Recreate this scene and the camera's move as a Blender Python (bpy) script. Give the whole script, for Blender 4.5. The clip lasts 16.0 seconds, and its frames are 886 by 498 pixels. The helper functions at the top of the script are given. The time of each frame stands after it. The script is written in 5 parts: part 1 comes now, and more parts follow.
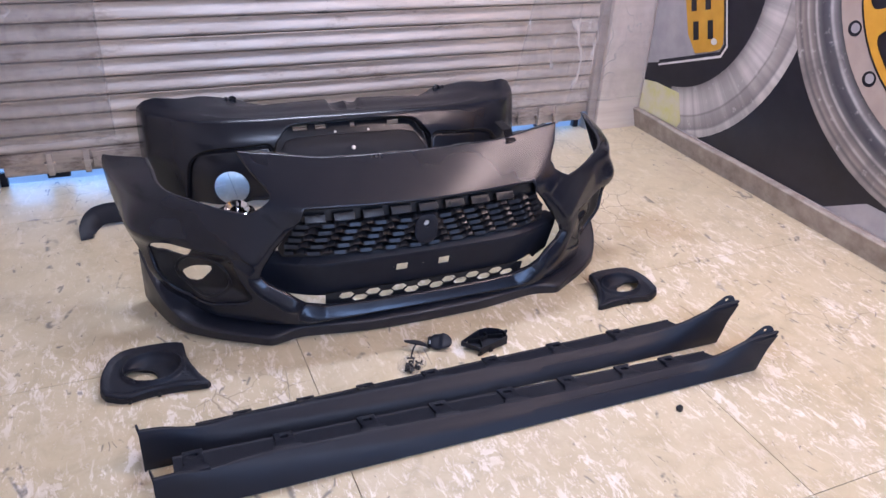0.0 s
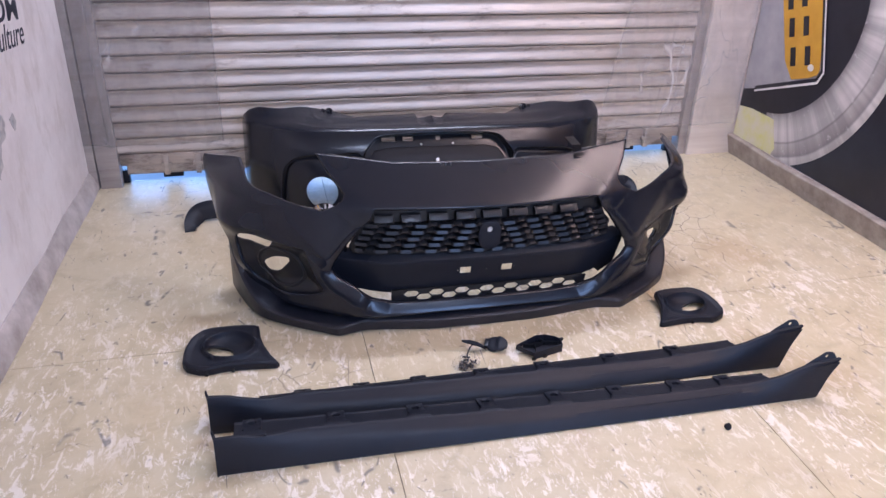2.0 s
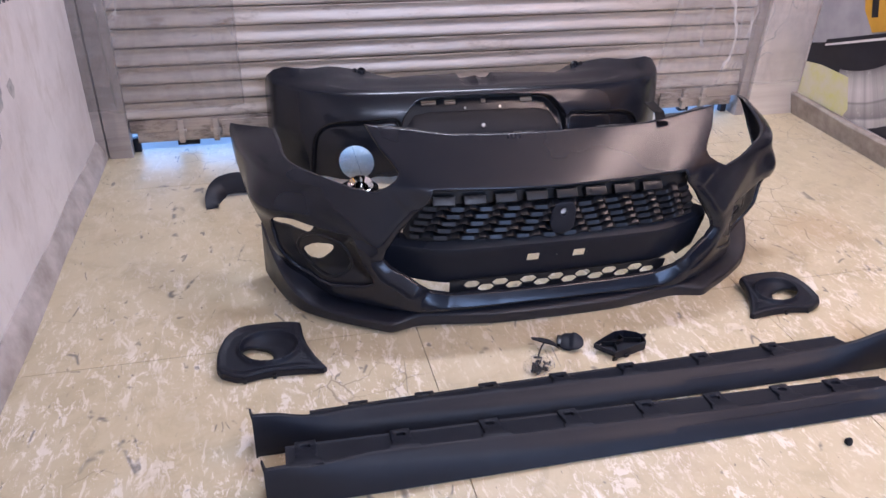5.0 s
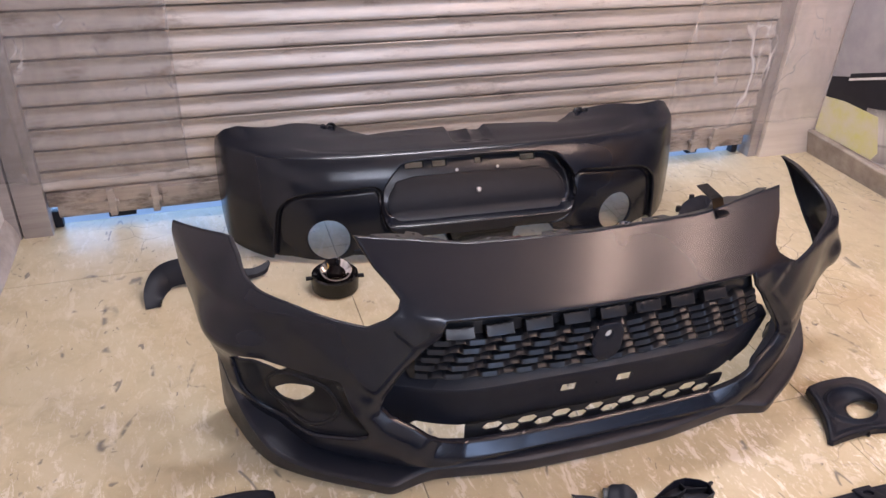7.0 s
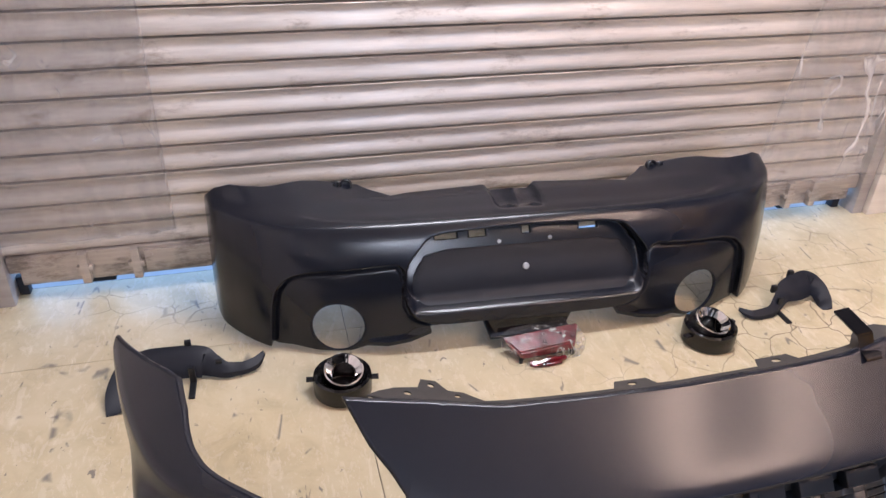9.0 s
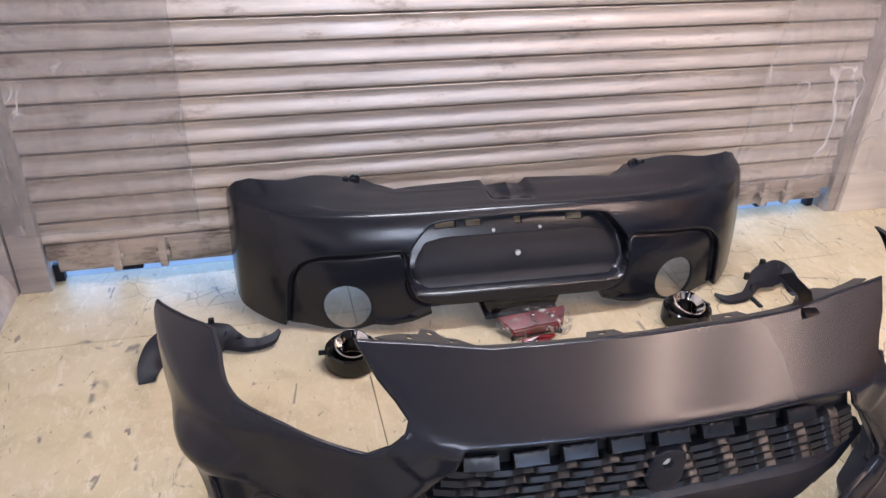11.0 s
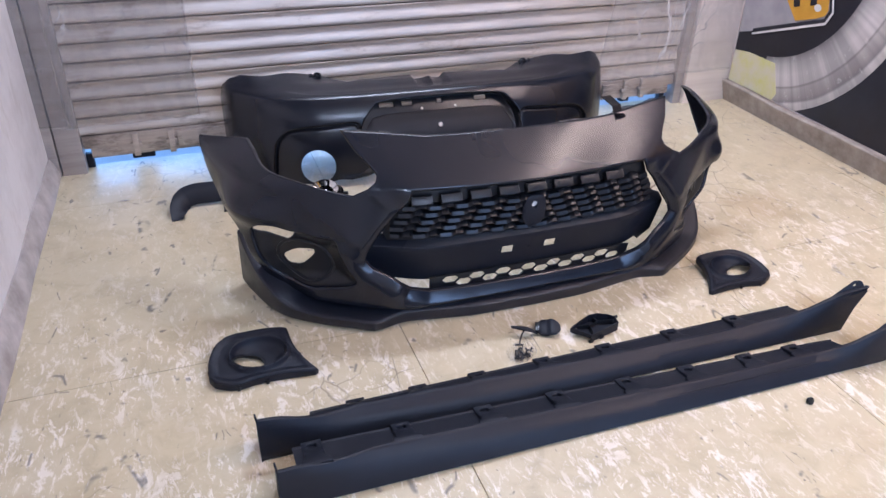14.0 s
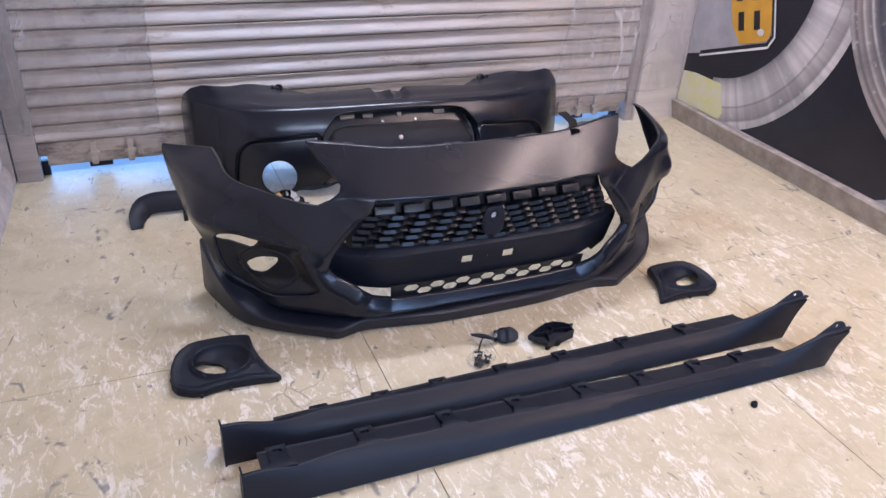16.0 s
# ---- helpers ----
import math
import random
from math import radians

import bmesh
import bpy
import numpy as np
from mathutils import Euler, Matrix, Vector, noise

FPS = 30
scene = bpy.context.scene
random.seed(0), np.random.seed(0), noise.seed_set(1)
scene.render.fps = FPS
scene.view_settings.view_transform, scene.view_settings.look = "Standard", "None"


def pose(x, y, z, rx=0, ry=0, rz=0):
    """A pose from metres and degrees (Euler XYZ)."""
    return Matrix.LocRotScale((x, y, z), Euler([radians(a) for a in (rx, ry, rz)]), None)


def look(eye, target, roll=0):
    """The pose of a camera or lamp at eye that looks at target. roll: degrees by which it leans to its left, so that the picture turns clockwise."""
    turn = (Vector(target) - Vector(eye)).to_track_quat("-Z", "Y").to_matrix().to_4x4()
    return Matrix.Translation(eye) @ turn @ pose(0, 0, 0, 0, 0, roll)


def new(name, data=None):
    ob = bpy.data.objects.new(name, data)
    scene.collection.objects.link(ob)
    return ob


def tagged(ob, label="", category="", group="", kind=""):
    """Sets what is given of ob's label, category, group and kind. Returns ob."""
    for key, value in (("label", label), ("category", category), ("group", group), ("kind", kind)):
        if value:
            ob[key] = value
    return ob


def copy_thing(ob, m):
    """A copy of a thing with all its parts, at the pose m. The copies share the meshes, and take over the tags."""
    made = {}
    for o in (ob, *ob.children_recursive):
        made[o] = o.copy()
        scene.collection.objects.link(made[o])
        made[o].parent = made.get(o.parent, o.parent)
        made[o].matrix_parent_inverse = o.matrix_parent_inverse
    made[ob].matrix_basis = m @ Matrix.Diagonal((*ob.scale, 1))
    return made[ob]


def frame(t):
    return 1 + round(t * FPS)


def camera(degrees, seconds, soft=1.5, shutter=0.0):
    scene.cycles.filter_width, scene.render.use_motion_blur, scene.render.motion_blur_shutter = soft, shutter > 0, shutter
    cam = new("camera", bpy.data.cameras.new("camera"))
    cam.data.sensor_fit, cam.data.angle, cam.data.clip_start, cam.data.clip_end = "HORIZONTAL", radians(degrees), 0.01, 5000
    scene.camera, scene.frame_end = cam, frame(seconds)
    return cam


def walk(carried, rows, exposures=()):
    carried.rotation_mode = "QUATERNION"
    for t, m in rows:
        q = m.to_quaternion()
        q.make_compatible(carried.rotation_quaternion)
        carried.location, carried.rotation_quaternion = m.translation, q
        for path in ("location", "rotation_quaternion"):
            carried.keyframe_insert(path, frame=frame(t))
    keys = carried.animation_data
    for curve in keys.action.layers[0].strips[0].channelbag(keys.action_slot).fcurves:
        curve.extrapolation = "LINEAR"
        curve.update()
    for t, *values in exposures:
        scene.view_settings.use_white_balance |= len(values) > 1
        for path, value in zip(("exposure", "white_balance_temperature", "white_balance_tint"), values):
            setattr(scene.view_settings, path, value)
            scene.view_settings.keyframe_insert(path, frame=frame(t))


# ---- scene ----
import mathutils

cam = camera(60.7, 16.0)
PATH = [
    (0, (0.649, 0.134, 1.423), (1.371, 1.719, 0.441), 3.4),
    (0.5, (0.642, 0.107, 1.424), (1.312, 1.724, 0.456), 3.9),
    (1, (0.699, 0.039, 1.428), (1.261, 1.702, 0.47), 3.4),
    (1.5, (0.741, -0.02, 1.425), (1.232, 1.672, 0.478), 2.7),
    (2, (0.755, -0.042, 1.425), (1.205, 1.668, 0.491), 2.1),
    (2.5, (0.756, -0.05, 1.427), (1.184, 1.671, 0.502), 1.7),
    (3, (0.761, -0.048, 1.426), (1.177, 1.674, 0.499), 1.4),
    (5.5, (0.634, 0.47, 1.343), (1.088, 2.104, 0.282), 2.0),
    (6, (0.682, 0.623, 1.345), (1.151, 2.249, 0.279), 2.0),
    (6.5, (0.702, 0.744, 1.372), (1.197, 2.363, 0.307), 2.2),
    (7, (0.662, 0.908, 1.366), (1.225, 2.516, 0.318), 2.6),
    (7.5, (0.638, 1.039, 1.371), (1.282, 2.616, 0.323), 2.9),
    (8, (0.677, 1.152, 1.369), (1.25, 2.748, 0.31), 2.1),
    (8.5, (0.784, 1.311, 1.358), (1.264, 2.936, 0.295), 1.6),
    (9, (0.849, 1.422, 1.319), (1.297, 3.062, 0.265), 2.0),
    (11.5, (0.765, 1.037, 1.367), (1.21, 2.71, 0.365), 1.7),
    (12, (0.654, 0.82, 1.382), (1.183, 2.471, 0.384), 1.9),
    (12.5, (0.643, 0.599, 1.35), (1.176, 2.244, 0.347), 2.4),
    (13, (0.631, 0.411, 1.365), (1.154, 2.042, 0.332), 1.8),
    (13.5, (0.547, 0.339, 1.38), (1.107, 1.947, 0.332), 1.3),
    (14, (0.501, 0.292, 1.389), (1.111, 1.885, 0.345), 1.6),
    (14.5, (0.475, 0.272, 1.398), (1.131, 1.855, 0.366), 2.3),
    (15, (0.464, 0.261, 1.401), (1.153, 1.838, 0.382), 3.0),
    (15.5, (0.461, 0.253, 1.403), (1.175, 1.824, 0.392), 3.5),
    (16, (0.459, 0.25, 1.404), (1.189, 1.817, 0.397), 4.0),
]
EXPOSURE = [(0.0, 0.27, 5150, 21.5), (5.5, 0.26, 5380, 22), (6.5, 0.32, 5850, 21), (7.5, 0.36, 5900, 20), (9.0, 0.54, 5780, 16.5), (11.5, 0.54, 5600, 16), (12.5, 0.50, 5180, 16), (14.5, 0.32, 5080, 17), (16.0, 0.30, 5120, 18)]
walk(cam, [(t, look(eye, target, roll)) for t, eye, target, roll in PATH], EXPOSURE)

# ---- world and lights ----
world = bpy.data.worlds.new("sky")
scene.world = world
world.use_nodes = True
wn = world.node_tree.nodes
sky = wn.new("ShaderNodeTexSky")
sky.sky_type = "NISHITA"
sky.sun_disc = False
sky.sun_elevation, sky.sun_rotation = radians(42), radians(150)
world.node_tree.links.new(sky.outputs[0], wn["Background"].inputs[0])
wn["Background"].inputs[1].default_value = 0.12


def area_lamp(name, m, size_x, size_y, watts, color):
    data = bpy.data.lights.new(name, "AREA")
    data.shape, data.size, data.size_y, data.energy, data.color = "RECTANGLE", size_x, size_y, watts, color
    ob = new(name, data)
    ob.matrix_world = m
    return ob


def bulb_lamp(name, place, watts, color, radius):
    data = bpy.data.lights.new(name, "POINT")
    data.energy, data.color, data.shadow_soft_size = watts, color, radius
    ob = new(name, data)
    ob.location = place
    return ob


YS_OUT = 3.85
# daylight from the shop's open front, behind the camera, and two added fill tubes
area_lamp("daylight_front", look((2.55, -2.55, 1.35), (2.55, 3, 0.9)), 0.6, 2.2, 34, (0.50, 0.70, 1.0))
area_lamp("fill_tube_light", look((1.6, -0.95, 2.62), (1.6, -0.95, 0)), 1.2, 0.16, 45, (0.92, 0.96, 1.0))
area_lamp("fill_tube_light", look((1.75, 2.95, 2.62), (1.75, 2.95, 0)), 1.2, 0.16, 31, (1.0, 0.96, 0.93))
area_lamp("daylight_back", look((1.5, YS_OUT + 1.4, 0.36), (1.5, YS_OUT - 0.4, 0.02)), 4.0, 0.6, 95, (0.34, 0.62, 1.0))


# ---- materials ----
def material(name):
    m = bpy.data.materials.new(name)
    m.use_nodes = True
    return m, m.node_tree.nodes, m.node_tree.links, m.node_tree.nodes["Principled BSDF"]


def put(nodes, kind, **values):
    n = nodes.new("ShaderNode" + kind)
    for key, value in values.items():
        n.inputs[key.replace("_", " ")].default_value = value
    return n


def ramp(nodes, links, source, stops):
    n = nodes.new("ShaderNodeValToRGB")
    while len(n.color_ramp.elements) < len(stops):
        n.color_ramp.elements.new(0.5)
    for e, (at, c) in zip(n.color_ramp.elements, stops):
        e.position = at
        e.color = (*c, 1) if isinstance(c, tuple) else (c, c, c, 1)
    links.new(source, n.inputs[0])
    return n.outputs[0]


def mixed(nodes, links, fac, a, b, mode="MIX"):
    n = nodes.new("ShaderNodeMix")
    n.data_type, n.blend_type = "RGBA", mode
    for socket, value in ((n.inputs[0], fac), (n.inputs[6], a), (n.inputs[7], b)):
        if isinstance(value, bpy.types.NodeSocket):
            links.new(value, socket)
        else:
            socket.default_value = value if isinstance(value, float) else (*value, 1)
    return n.outputs[2]


def noise_at(nodes, links, coords, scale, detail=4.0, rough=0.6, stretch=None, turn=0.0, warp=0.0):
    if stretch:
        mp = nodes.new("ShaderNodeMapping")
        mp.inputs["Scale"].default_value = stretch
        mp.inputs["Rotation"].default_value = (0, 0, turn)
        links.new(coords, mp.inputs[0])
        coords = mp.outputs[0]
    n = put(nodes, "TexNoise", Scale=scale, Detail=detail, Roughness=rough, Distortion=warp)
    links.new(coords, n.inputs["Vector"])
    return n.outputs["Fac"]


def bumped(nodes, links, height, strength, distance, bsdf):
    n = put(nodes, "Bump", Strength=strength, Distance=distance)
    links.new(height, n.inputs["Height"])
    links.new(n.outputs[0], bsdf.inputs["Normal"])


def plain(name, dark, light, rough=(0.4, 0.5), metal=0.0, scale=8.0, grain=350.0, bump=0.1, depth=0.0004, coat=0.0):
    """A surface whose colour and gloss wander between two values, with a fine grain."""
    m, nodes, links, bsdf = material(name)
    co = nodes.new("ShaderNodeTexCoord").outputs["Object"]
    broad, fine = noise_at(nodes, links, co, scale), noise_at(nodes, links, co, grain, 2.0)
    links.new(ramp(nodes, links, broad, ((0.3, dark), (0.7, light))), bsdf.inputs["Base Color"])
    links.new(ramp(nodes, links, noise_at(nodes, links, co, scale * 2.7, 5.0), ((0.3, rough[0]), (0.75, rough[1]))), bsdf.inputs["Roughness"])
    bsdf.inputs["Metallic"].default_value = metal
    bsdf.inputs["Coat Weight"].default_value = coat
    if bump:
        bumped(nodes, links, fine, bump, depth, bsdf)
    return m


def floor_material():
    m, nodes, links, bsdf = material("marbled_vinyl")
    geo = nodes.new("ShaderNodeNewGeometry").outputs["Position"]
    broad = noise_at(nodes, links, geo, 1.1, 5.0, 0.6)
    mid = noise_at(nodes, links, geo, 9.0, 6.0, 0.65, warp=0.6)
    color = ramp(nodes, links, mid, ((0.30, (0.44, 0.37, 0.225)), (0.5, (0.565, 0.485, 0.31)), (0.70, (0.62, 0.545, 0.375))))
    color = mixed(nodes, links, ramp(nodes, links, broad, ((0.35, 0.0), (0.7, 0.55))), color, (0.60, 0.53, 0.36))
    # pale torn flecks in the marbling, gathered in patches
    patches = ramp(nodes, links, noise_at(nodes, links, geo, 2.1, 4.0, 0.65), ((0.36, 0.12), (0.52, 1.0)))
    axes = nodes.new("ShaderNodeSeparateXYZ")
    links.new(geo, axes.inputs[0])
    worn = nodes.new("ShaderNodeMath")
    worn.operation = "MULTIPLY"
    links.new(patches, worn.inputs[0])
    links.new(ramp(nodes, links, put(nodes, "MapRange", From_Min=-1.0, From_Max=4.0).outputs[0], ((0.60, 1.0), (0.72, 0.25))), worn.inputs[1])
    links.new(axes.outputs[1], nodes["Map Range"].inputs[0])
    patches = worn.outputs[0]
    for turn, scale, cut, deep in ((0.6, 13.0, 0.575, 0.7), (-0.9, 21.0, 0.565, 0.8), (1.9, 34.0, 0.565, 0.75), (2.7, 52.0, 0.575, 0.7)):
        n = noise_at(nodes, links, geo, scale, 8.0, 0.74, (1.0, 0.42, 1.0), turn, 0.7)
        f = ramp(nodes, links, n, ((cut + 0.008, 0.0), (cut + 0.028, deep)))
        f2 = nodes.new("ShaderNodeMath")
        f2.operation = "MULTIPLY"
        links.new(f, f2.inputs[0])
        links.new(patches, f2.inputs[1])
        color = mixed(nodes, links, f2.outputs[0], color, (0.84, 0.78, 0.69))
    # dark scuffs, as short thin strokes
    for turn, scale, keep in ((0.3, 3.2, 0.60), (-1.1, 4.1, 0.61), (2.2, 5.0, 0.615), (1.2, 7.5, 0.62)):
        n = noise_at(nodes, links, geo, scale, 2.0, 0.5, (1.0, 0.35, 1.0), turn, 0.8)
        stroke = ramp(nodes, links, n, ((0.492, 0.0), (0.498, 0.8), (0.503, 0.8), (0.509, 0.0)))
        only = ramp(nodes, links, noise_at(nodes, links, geo, scale * 2.1, 3.0, 0.6, None, 0.0, 0.0), ((keep - 0.02, 0.0), (keep + 0.03, 1.0)))
        f2 = nodes.new("ShaderNodeMath")
        f2.operation = "MULTIPLY"
        links.new(stroke, f2.inputs[0])
        links.new(only, f2.inputs[1])
        color = mixed(nodes, links, f2.outputs[0], color, (0.13, 0.115, 0.11))
    specks = noise_at(nodes, links, geo, 42.0, 3.0, 0.6, (1.0, 0.5, 1.0), 0.8, 1.0)
    color = mixed(nodes, links, ramp(nodes, links, specks, ((0.70, 0.0), (0.72, 0.8))), color, (0.16, 0.14, 0.13))
    stain = noise_at(nodes, links, geo, 2.3, 6.0, 0.75)
    color = mixed(nodes, links, ramp(nodes, links, stain, ((0.56, 0.0), (0.74, 0.5))), color, (0.40, 0.30, 0.19))
    # brown puddle stains
    for cx, cy, r in ((2.42, 1.55, 0.13), (2.30, 1.72, 0.10), (2.62, 2.35, 0.16)):
        away = put(nodes, "VectorMath")
        away.operation = "DISTANCE"
        links.new(geo, away.inputs[0])
        away.inputs[1].default_value = (cx, cy, 0.0)
        edge = nodes.new("ShaderNodeMath")
        edge.operation = "MULTIPLY_ADD"
        links.new(noise_at(nodes, links, geo, 7.0, 5.0, 0.6), edge.inputs[0])
        edge.inputs[1].default_value = 0.3
        links.new(away.outputs["Value"], edge.inputs[2])
        color = mixed(nodes, links, ramp(nodes, links, edge.outputs[0], ((r + 0.06, 0.45), (r + 0.16, 0.0))), color, (0.42, 0.30, 0.16))
    # hairline cracks, dense beside the back of the shop
    vor = nodes.new("ShaderNodeTexVoronoi")
    vor.feature = "DISTANCE_TO_EDGE"
    vor.inputs["Scale"].default_value = 8.5
    shift = nodes.new("ShaderNodeVectorMath")
    shift.operation = "MULTIPLY_ADD"
    warp = put(nodes, "TexNoise", Scale=5.0, Detail=3.0)
    links.new(geo, warp.inputs["Vector"])
    links.new(warp.outputs["Color"], shift.inputs[0])
    shift.inputs[1].default_value = (0.16, 0.16, 0.0)
    links.new(geo, shift.inputs[2])
    links.new(shift.outputs[0], vor.inputs["Vector"])
    line = ramp(nodes, links, vor.outputs["Distance"], ((0.005, 1.0), (0.020, 0.0)))
    where = put(nodes, "VectorMath")
    where.operation = "DISTANCE"
    links.new(geo, where.inputs[0])
    where.inputs[1].default_value = (2.35, 2.75, 0.0)
    near = ramp(nodes, links, where.outputs["Value"], ((0.20, 1.0), (0.50, 0.0)))
    seldom = ramp(nodes, links, noise_at(nodes, links, geo, 1.7, 2.0), ((0.58, 0.0), (0.68, 0.6)))
    either = nodes.new("ShaderNodeMath")
    either.operation = "MAXIMUM"
    links.new(near, either.inputs[0])
    links.new(seldom, either.inputs[1])
    crack = nodes.new("ShaderNodeMath")
    crack.operation = "MULTIPLY"
    links.new(line, crack.inputs[0])
    links.new(either.outputs[0], crack.inputs[1])
    color = mixed(nodes, links, crack.outputs[0], color, (0.20, 0.15, 0.10))
    links.new(color, bsdf.inputs["Base Color"])
    links.new(ramp(nodes, links, mid, ((0.3, 0.34), (0.7, 0.55))), bsdf.inputs["Roughness"])
    bumped(nodes, links, mid, 0.12, 0.002, bsdf)
    return m


def wall_material():
    m, nodes, links, bsdf = material("dirty_white_paint")
    geo = nodes.new("ShaderNodeNewGeometry").outputs["Position"]
    a, b = noise_at(nodes, links, geo, 2.2, 6.0, 0.7), noise_at(nodes, links, geo, 14.0, 6.0, 0.7, (1.0, 1.0, 0.4))
    color = ramp(nodes, links, a, ((0.3, (0.55, 0.50, 0.485)), (0.6, (0.72, 0.675, 0.66))))
    color = mixed(nodes, links, ramp(nodes, links, b, ((0.53, 0.0), (0.72, 0.55))), color, (0.46, 0.40, 0.35))
    flake = noise_at(nodes, links, geo, 6.0, 8.0, 0.7)
    color = mixed(nodes, links, ramp(nodes, links, flake, ((0.685, 0.0), (0.70, 0.7))), color, (0.30, 0.28, 0.27))
    links.new(color, bsdf.inputs["Base Color"])
    bsdf.inputs["Roughness"].default_value = 0.6
    bumped(nodes, links, flake, 0.25, 0.004, bsdf)
    return m


def steel_material(name, low, high, rust, cut=0.62):
    """Old painted sheet steel: streaks along it, dirt in blotches, worn spots."""
    m, nodes, links, bsdf = material(name)
    geo = nodes.new("ShaderNodeNewGeometry").outputs["Position"]
    streak = noise_at(nodes, links, geo, 4.0, 6.0, 0.7, (0.35, 1.0, 5.0))
    color = ramp(nodes, links, streak, ((0.3, low), (0.7, high)))
    dirt = noise_at(nodes, links, geo, 7.0, 8.0, 0.75, (0.6, 1.0, 1.6))
    color = mixed(nodes, links, ramp(nodes, links, dirt, ((cut, 0.0), (cut + 0.12, 0.7))), color, rust)
    links.new(color, bsdf.inputs["Base Color"])
    bsdf.inputs["Metallic"].default_value = 0.35
    links.new(ramp(nodes, links, dirt, ((0.3, 0.32), (0.7, 0.55))), bsdf.inputs["Roughness"])
    bumped(nodes, links, dirt, 0.2, 0.002, bsdf)
    return m


def film_material(name, clear=0.86, creases=5.0, tone=(0.52, 0.48, 0.45), wide=1.0):
    """Thin clear plastic: mostly see-through, glossy along its wrinkles, with glints painted on creases."""
    m, nodes, links, bsdf = material(name)
    co = nodes.new("ShaderNodeTexCoord").outputs["Object"]
    wrinkle = noise_at(nodes, links, co, 9.0, 5.0, 0.65, (1.0, 1.0, 0.5), 0.4, 2.0)
    bsdf.inputs["Base Color"].default_value = (0.52, 0.48, 0.45, 1)
    bsdf.inputs["Roughness"].default_value = 0.12
    bumped(nodes, links, wrinkle, 1.0, 0.02, bsdf)
    see = put(nodes, "BsdfTransparent")
    mix = nodes.new("ShaderNodeMixShader")
    haze = ramp(nodes, links, wrinkle, ((0.35, max(0.01, 1 - clear - 0.06)), (0.72, 1 - clear + 0.12)))
    fold = noise_at(nodes, links, co, creases, 2.0, 0.5, (1.0, 1.0, 0.45), 0.5, 1.4)
    # white lines along some folds, painted as the film's glints
    line = ramp(nodes, links, fold, ((0.5 - 0.015 * wide, 0.0), (0.5 - 0.0015 * wide, 1.0), (0.5 + 0.0015 * wide, 1.0), (0.5 + 0.015 * wide, 0.0)))
    some = ramp(nodes, links, noise_at(nodes, links, co, creases * 0.6, 2.0), ((0.44, 0.0), (0.57, 0.65)))
    both = mixed(nodes, links, 1.0, line, some, "MULTIPLY")
    links.new(mixed(nodes, links, 1.0, haze, both, "LIGHTEN"), mix.inputs[0])
    links.new(mixed(nodes, links, both, tone, (0.95, 0.92, 0.90)), bsdf.inputs["Base Color"])
    links.new(see.outputs[0], mix.inputs[1])
    links.new(bsdf.outputs[0], mix.inputs[2])
    links.new(mix.outputs[0], nodes["Material Output"].inputs[0])
    return m


def ribbed_material():
    """Black plastic moulded with fine slanting ribs."""
    m, nodes, links, bsdf = material("ribbed_black_plastic")
    co = nodes.new("ShaderNodeTexCoord").outputs["Object"]
    wave = put(nodes, "TexWave", Scale=130.0, Distortion=0.0)
    wave.bands_direction = "DIAGONAL"
    links.new(co, wave.inputs["Vector"])
    links.new(ramp(nodes, links, noise_at(nodes, links, co, 9.0), ((0.3, (0.0076, 0.0094, 0.0165)), (0.7, (0.0100, 0.0120, 0.0200)))), bsdf.inputs["Base Color"])
    links.new(ramp(nodes, links, noise_at(nodes, links, co, 20.0), ((0.3, 0.36), (0.7, 0.46))), bsdf.inputs["Roughness"])
    bumped(nodes, links, wave.outputs["Fac"], 0.4, 0.0010, bsdf)
    return m


FLOOR = floor_material()
RIBBED = ribbed_material()
WALL = wall_material()
SLAT = steel_material("shutter_steel", (0.42, 0.37, 0.325), (0.70, 0.64, 0.58), (0.19, 0.14, 0.105), 0.56)
RAIL = steel_material("rail_steel", (0.32, 0.27, 0.235), (0.56, 0.50, 0.45), (0.08, 0.06, 0.05), 0.49)
POST = steel_material("post_steel", (0.31, 0.28, 0.265), (0.48, 0.44, 0.42), (0.22, 0.18, 0.16), 0.62)
PIER = steel_material("pier_paint", (0.68, 0.61, 0.55), (0.84, 0.78, 0.72), (0.40, 0.34, 0.30), 0.64)
CONCRETE = plain("skirting_concrete", (0.24, 0.20, 0.17), (0.42, 0.37, 0.32), (0.7, 0.9), 0, 14.0, 120.0, 0.4, 0.002)
FILLET = plain("fillet_paint", (0.30, 0.26, 0.23), (0.55, 0.50, 0.47), (0.7, 0.9), 0, 9.0, 90.0, 0.4, 0.003)
JOINT = plain("joint_dirt", (0.16, 0.13, 0.10), (0.24, 0.20, 0.16), (0.8, 0.9))
GREY_PLASTER = plain("ceiling_plaster", (0.36, 0.35, 0.34), (0.44, 0.43, 0.42), (0.8, 0.9))
BLACK = plain("primer_black_plastic", (0.0088, 0.0105, 0.0170), (0.0106, 0.0124, 0.0195), (0.20, 0.22), 0, 1.3, 900.0, 0.0)
MATT = plain("grained_black_plastic", (0.0076, 0.0094, 0.0165), (0.0100, 0.0120, 0.0200), (0.44, 0.54), 0, 9.0, 1400.0, 0.35, 0.0003)
GRILLE = plain("grille_black_plastic", (0.008, 0.009, 0.012), (0.013, 0.014, 0.017), (0.27, 0.34), 0, 9.0, 700.0, 0.05)
GRILLE.node_tree.nodes["Principled BSDF"].inputs["Specular IOR Level"].default_value = 0.36
BLACK.node_tree.nodes["Principled BSDF"].inputs["Specular IOR Level"].default_value = 0.43
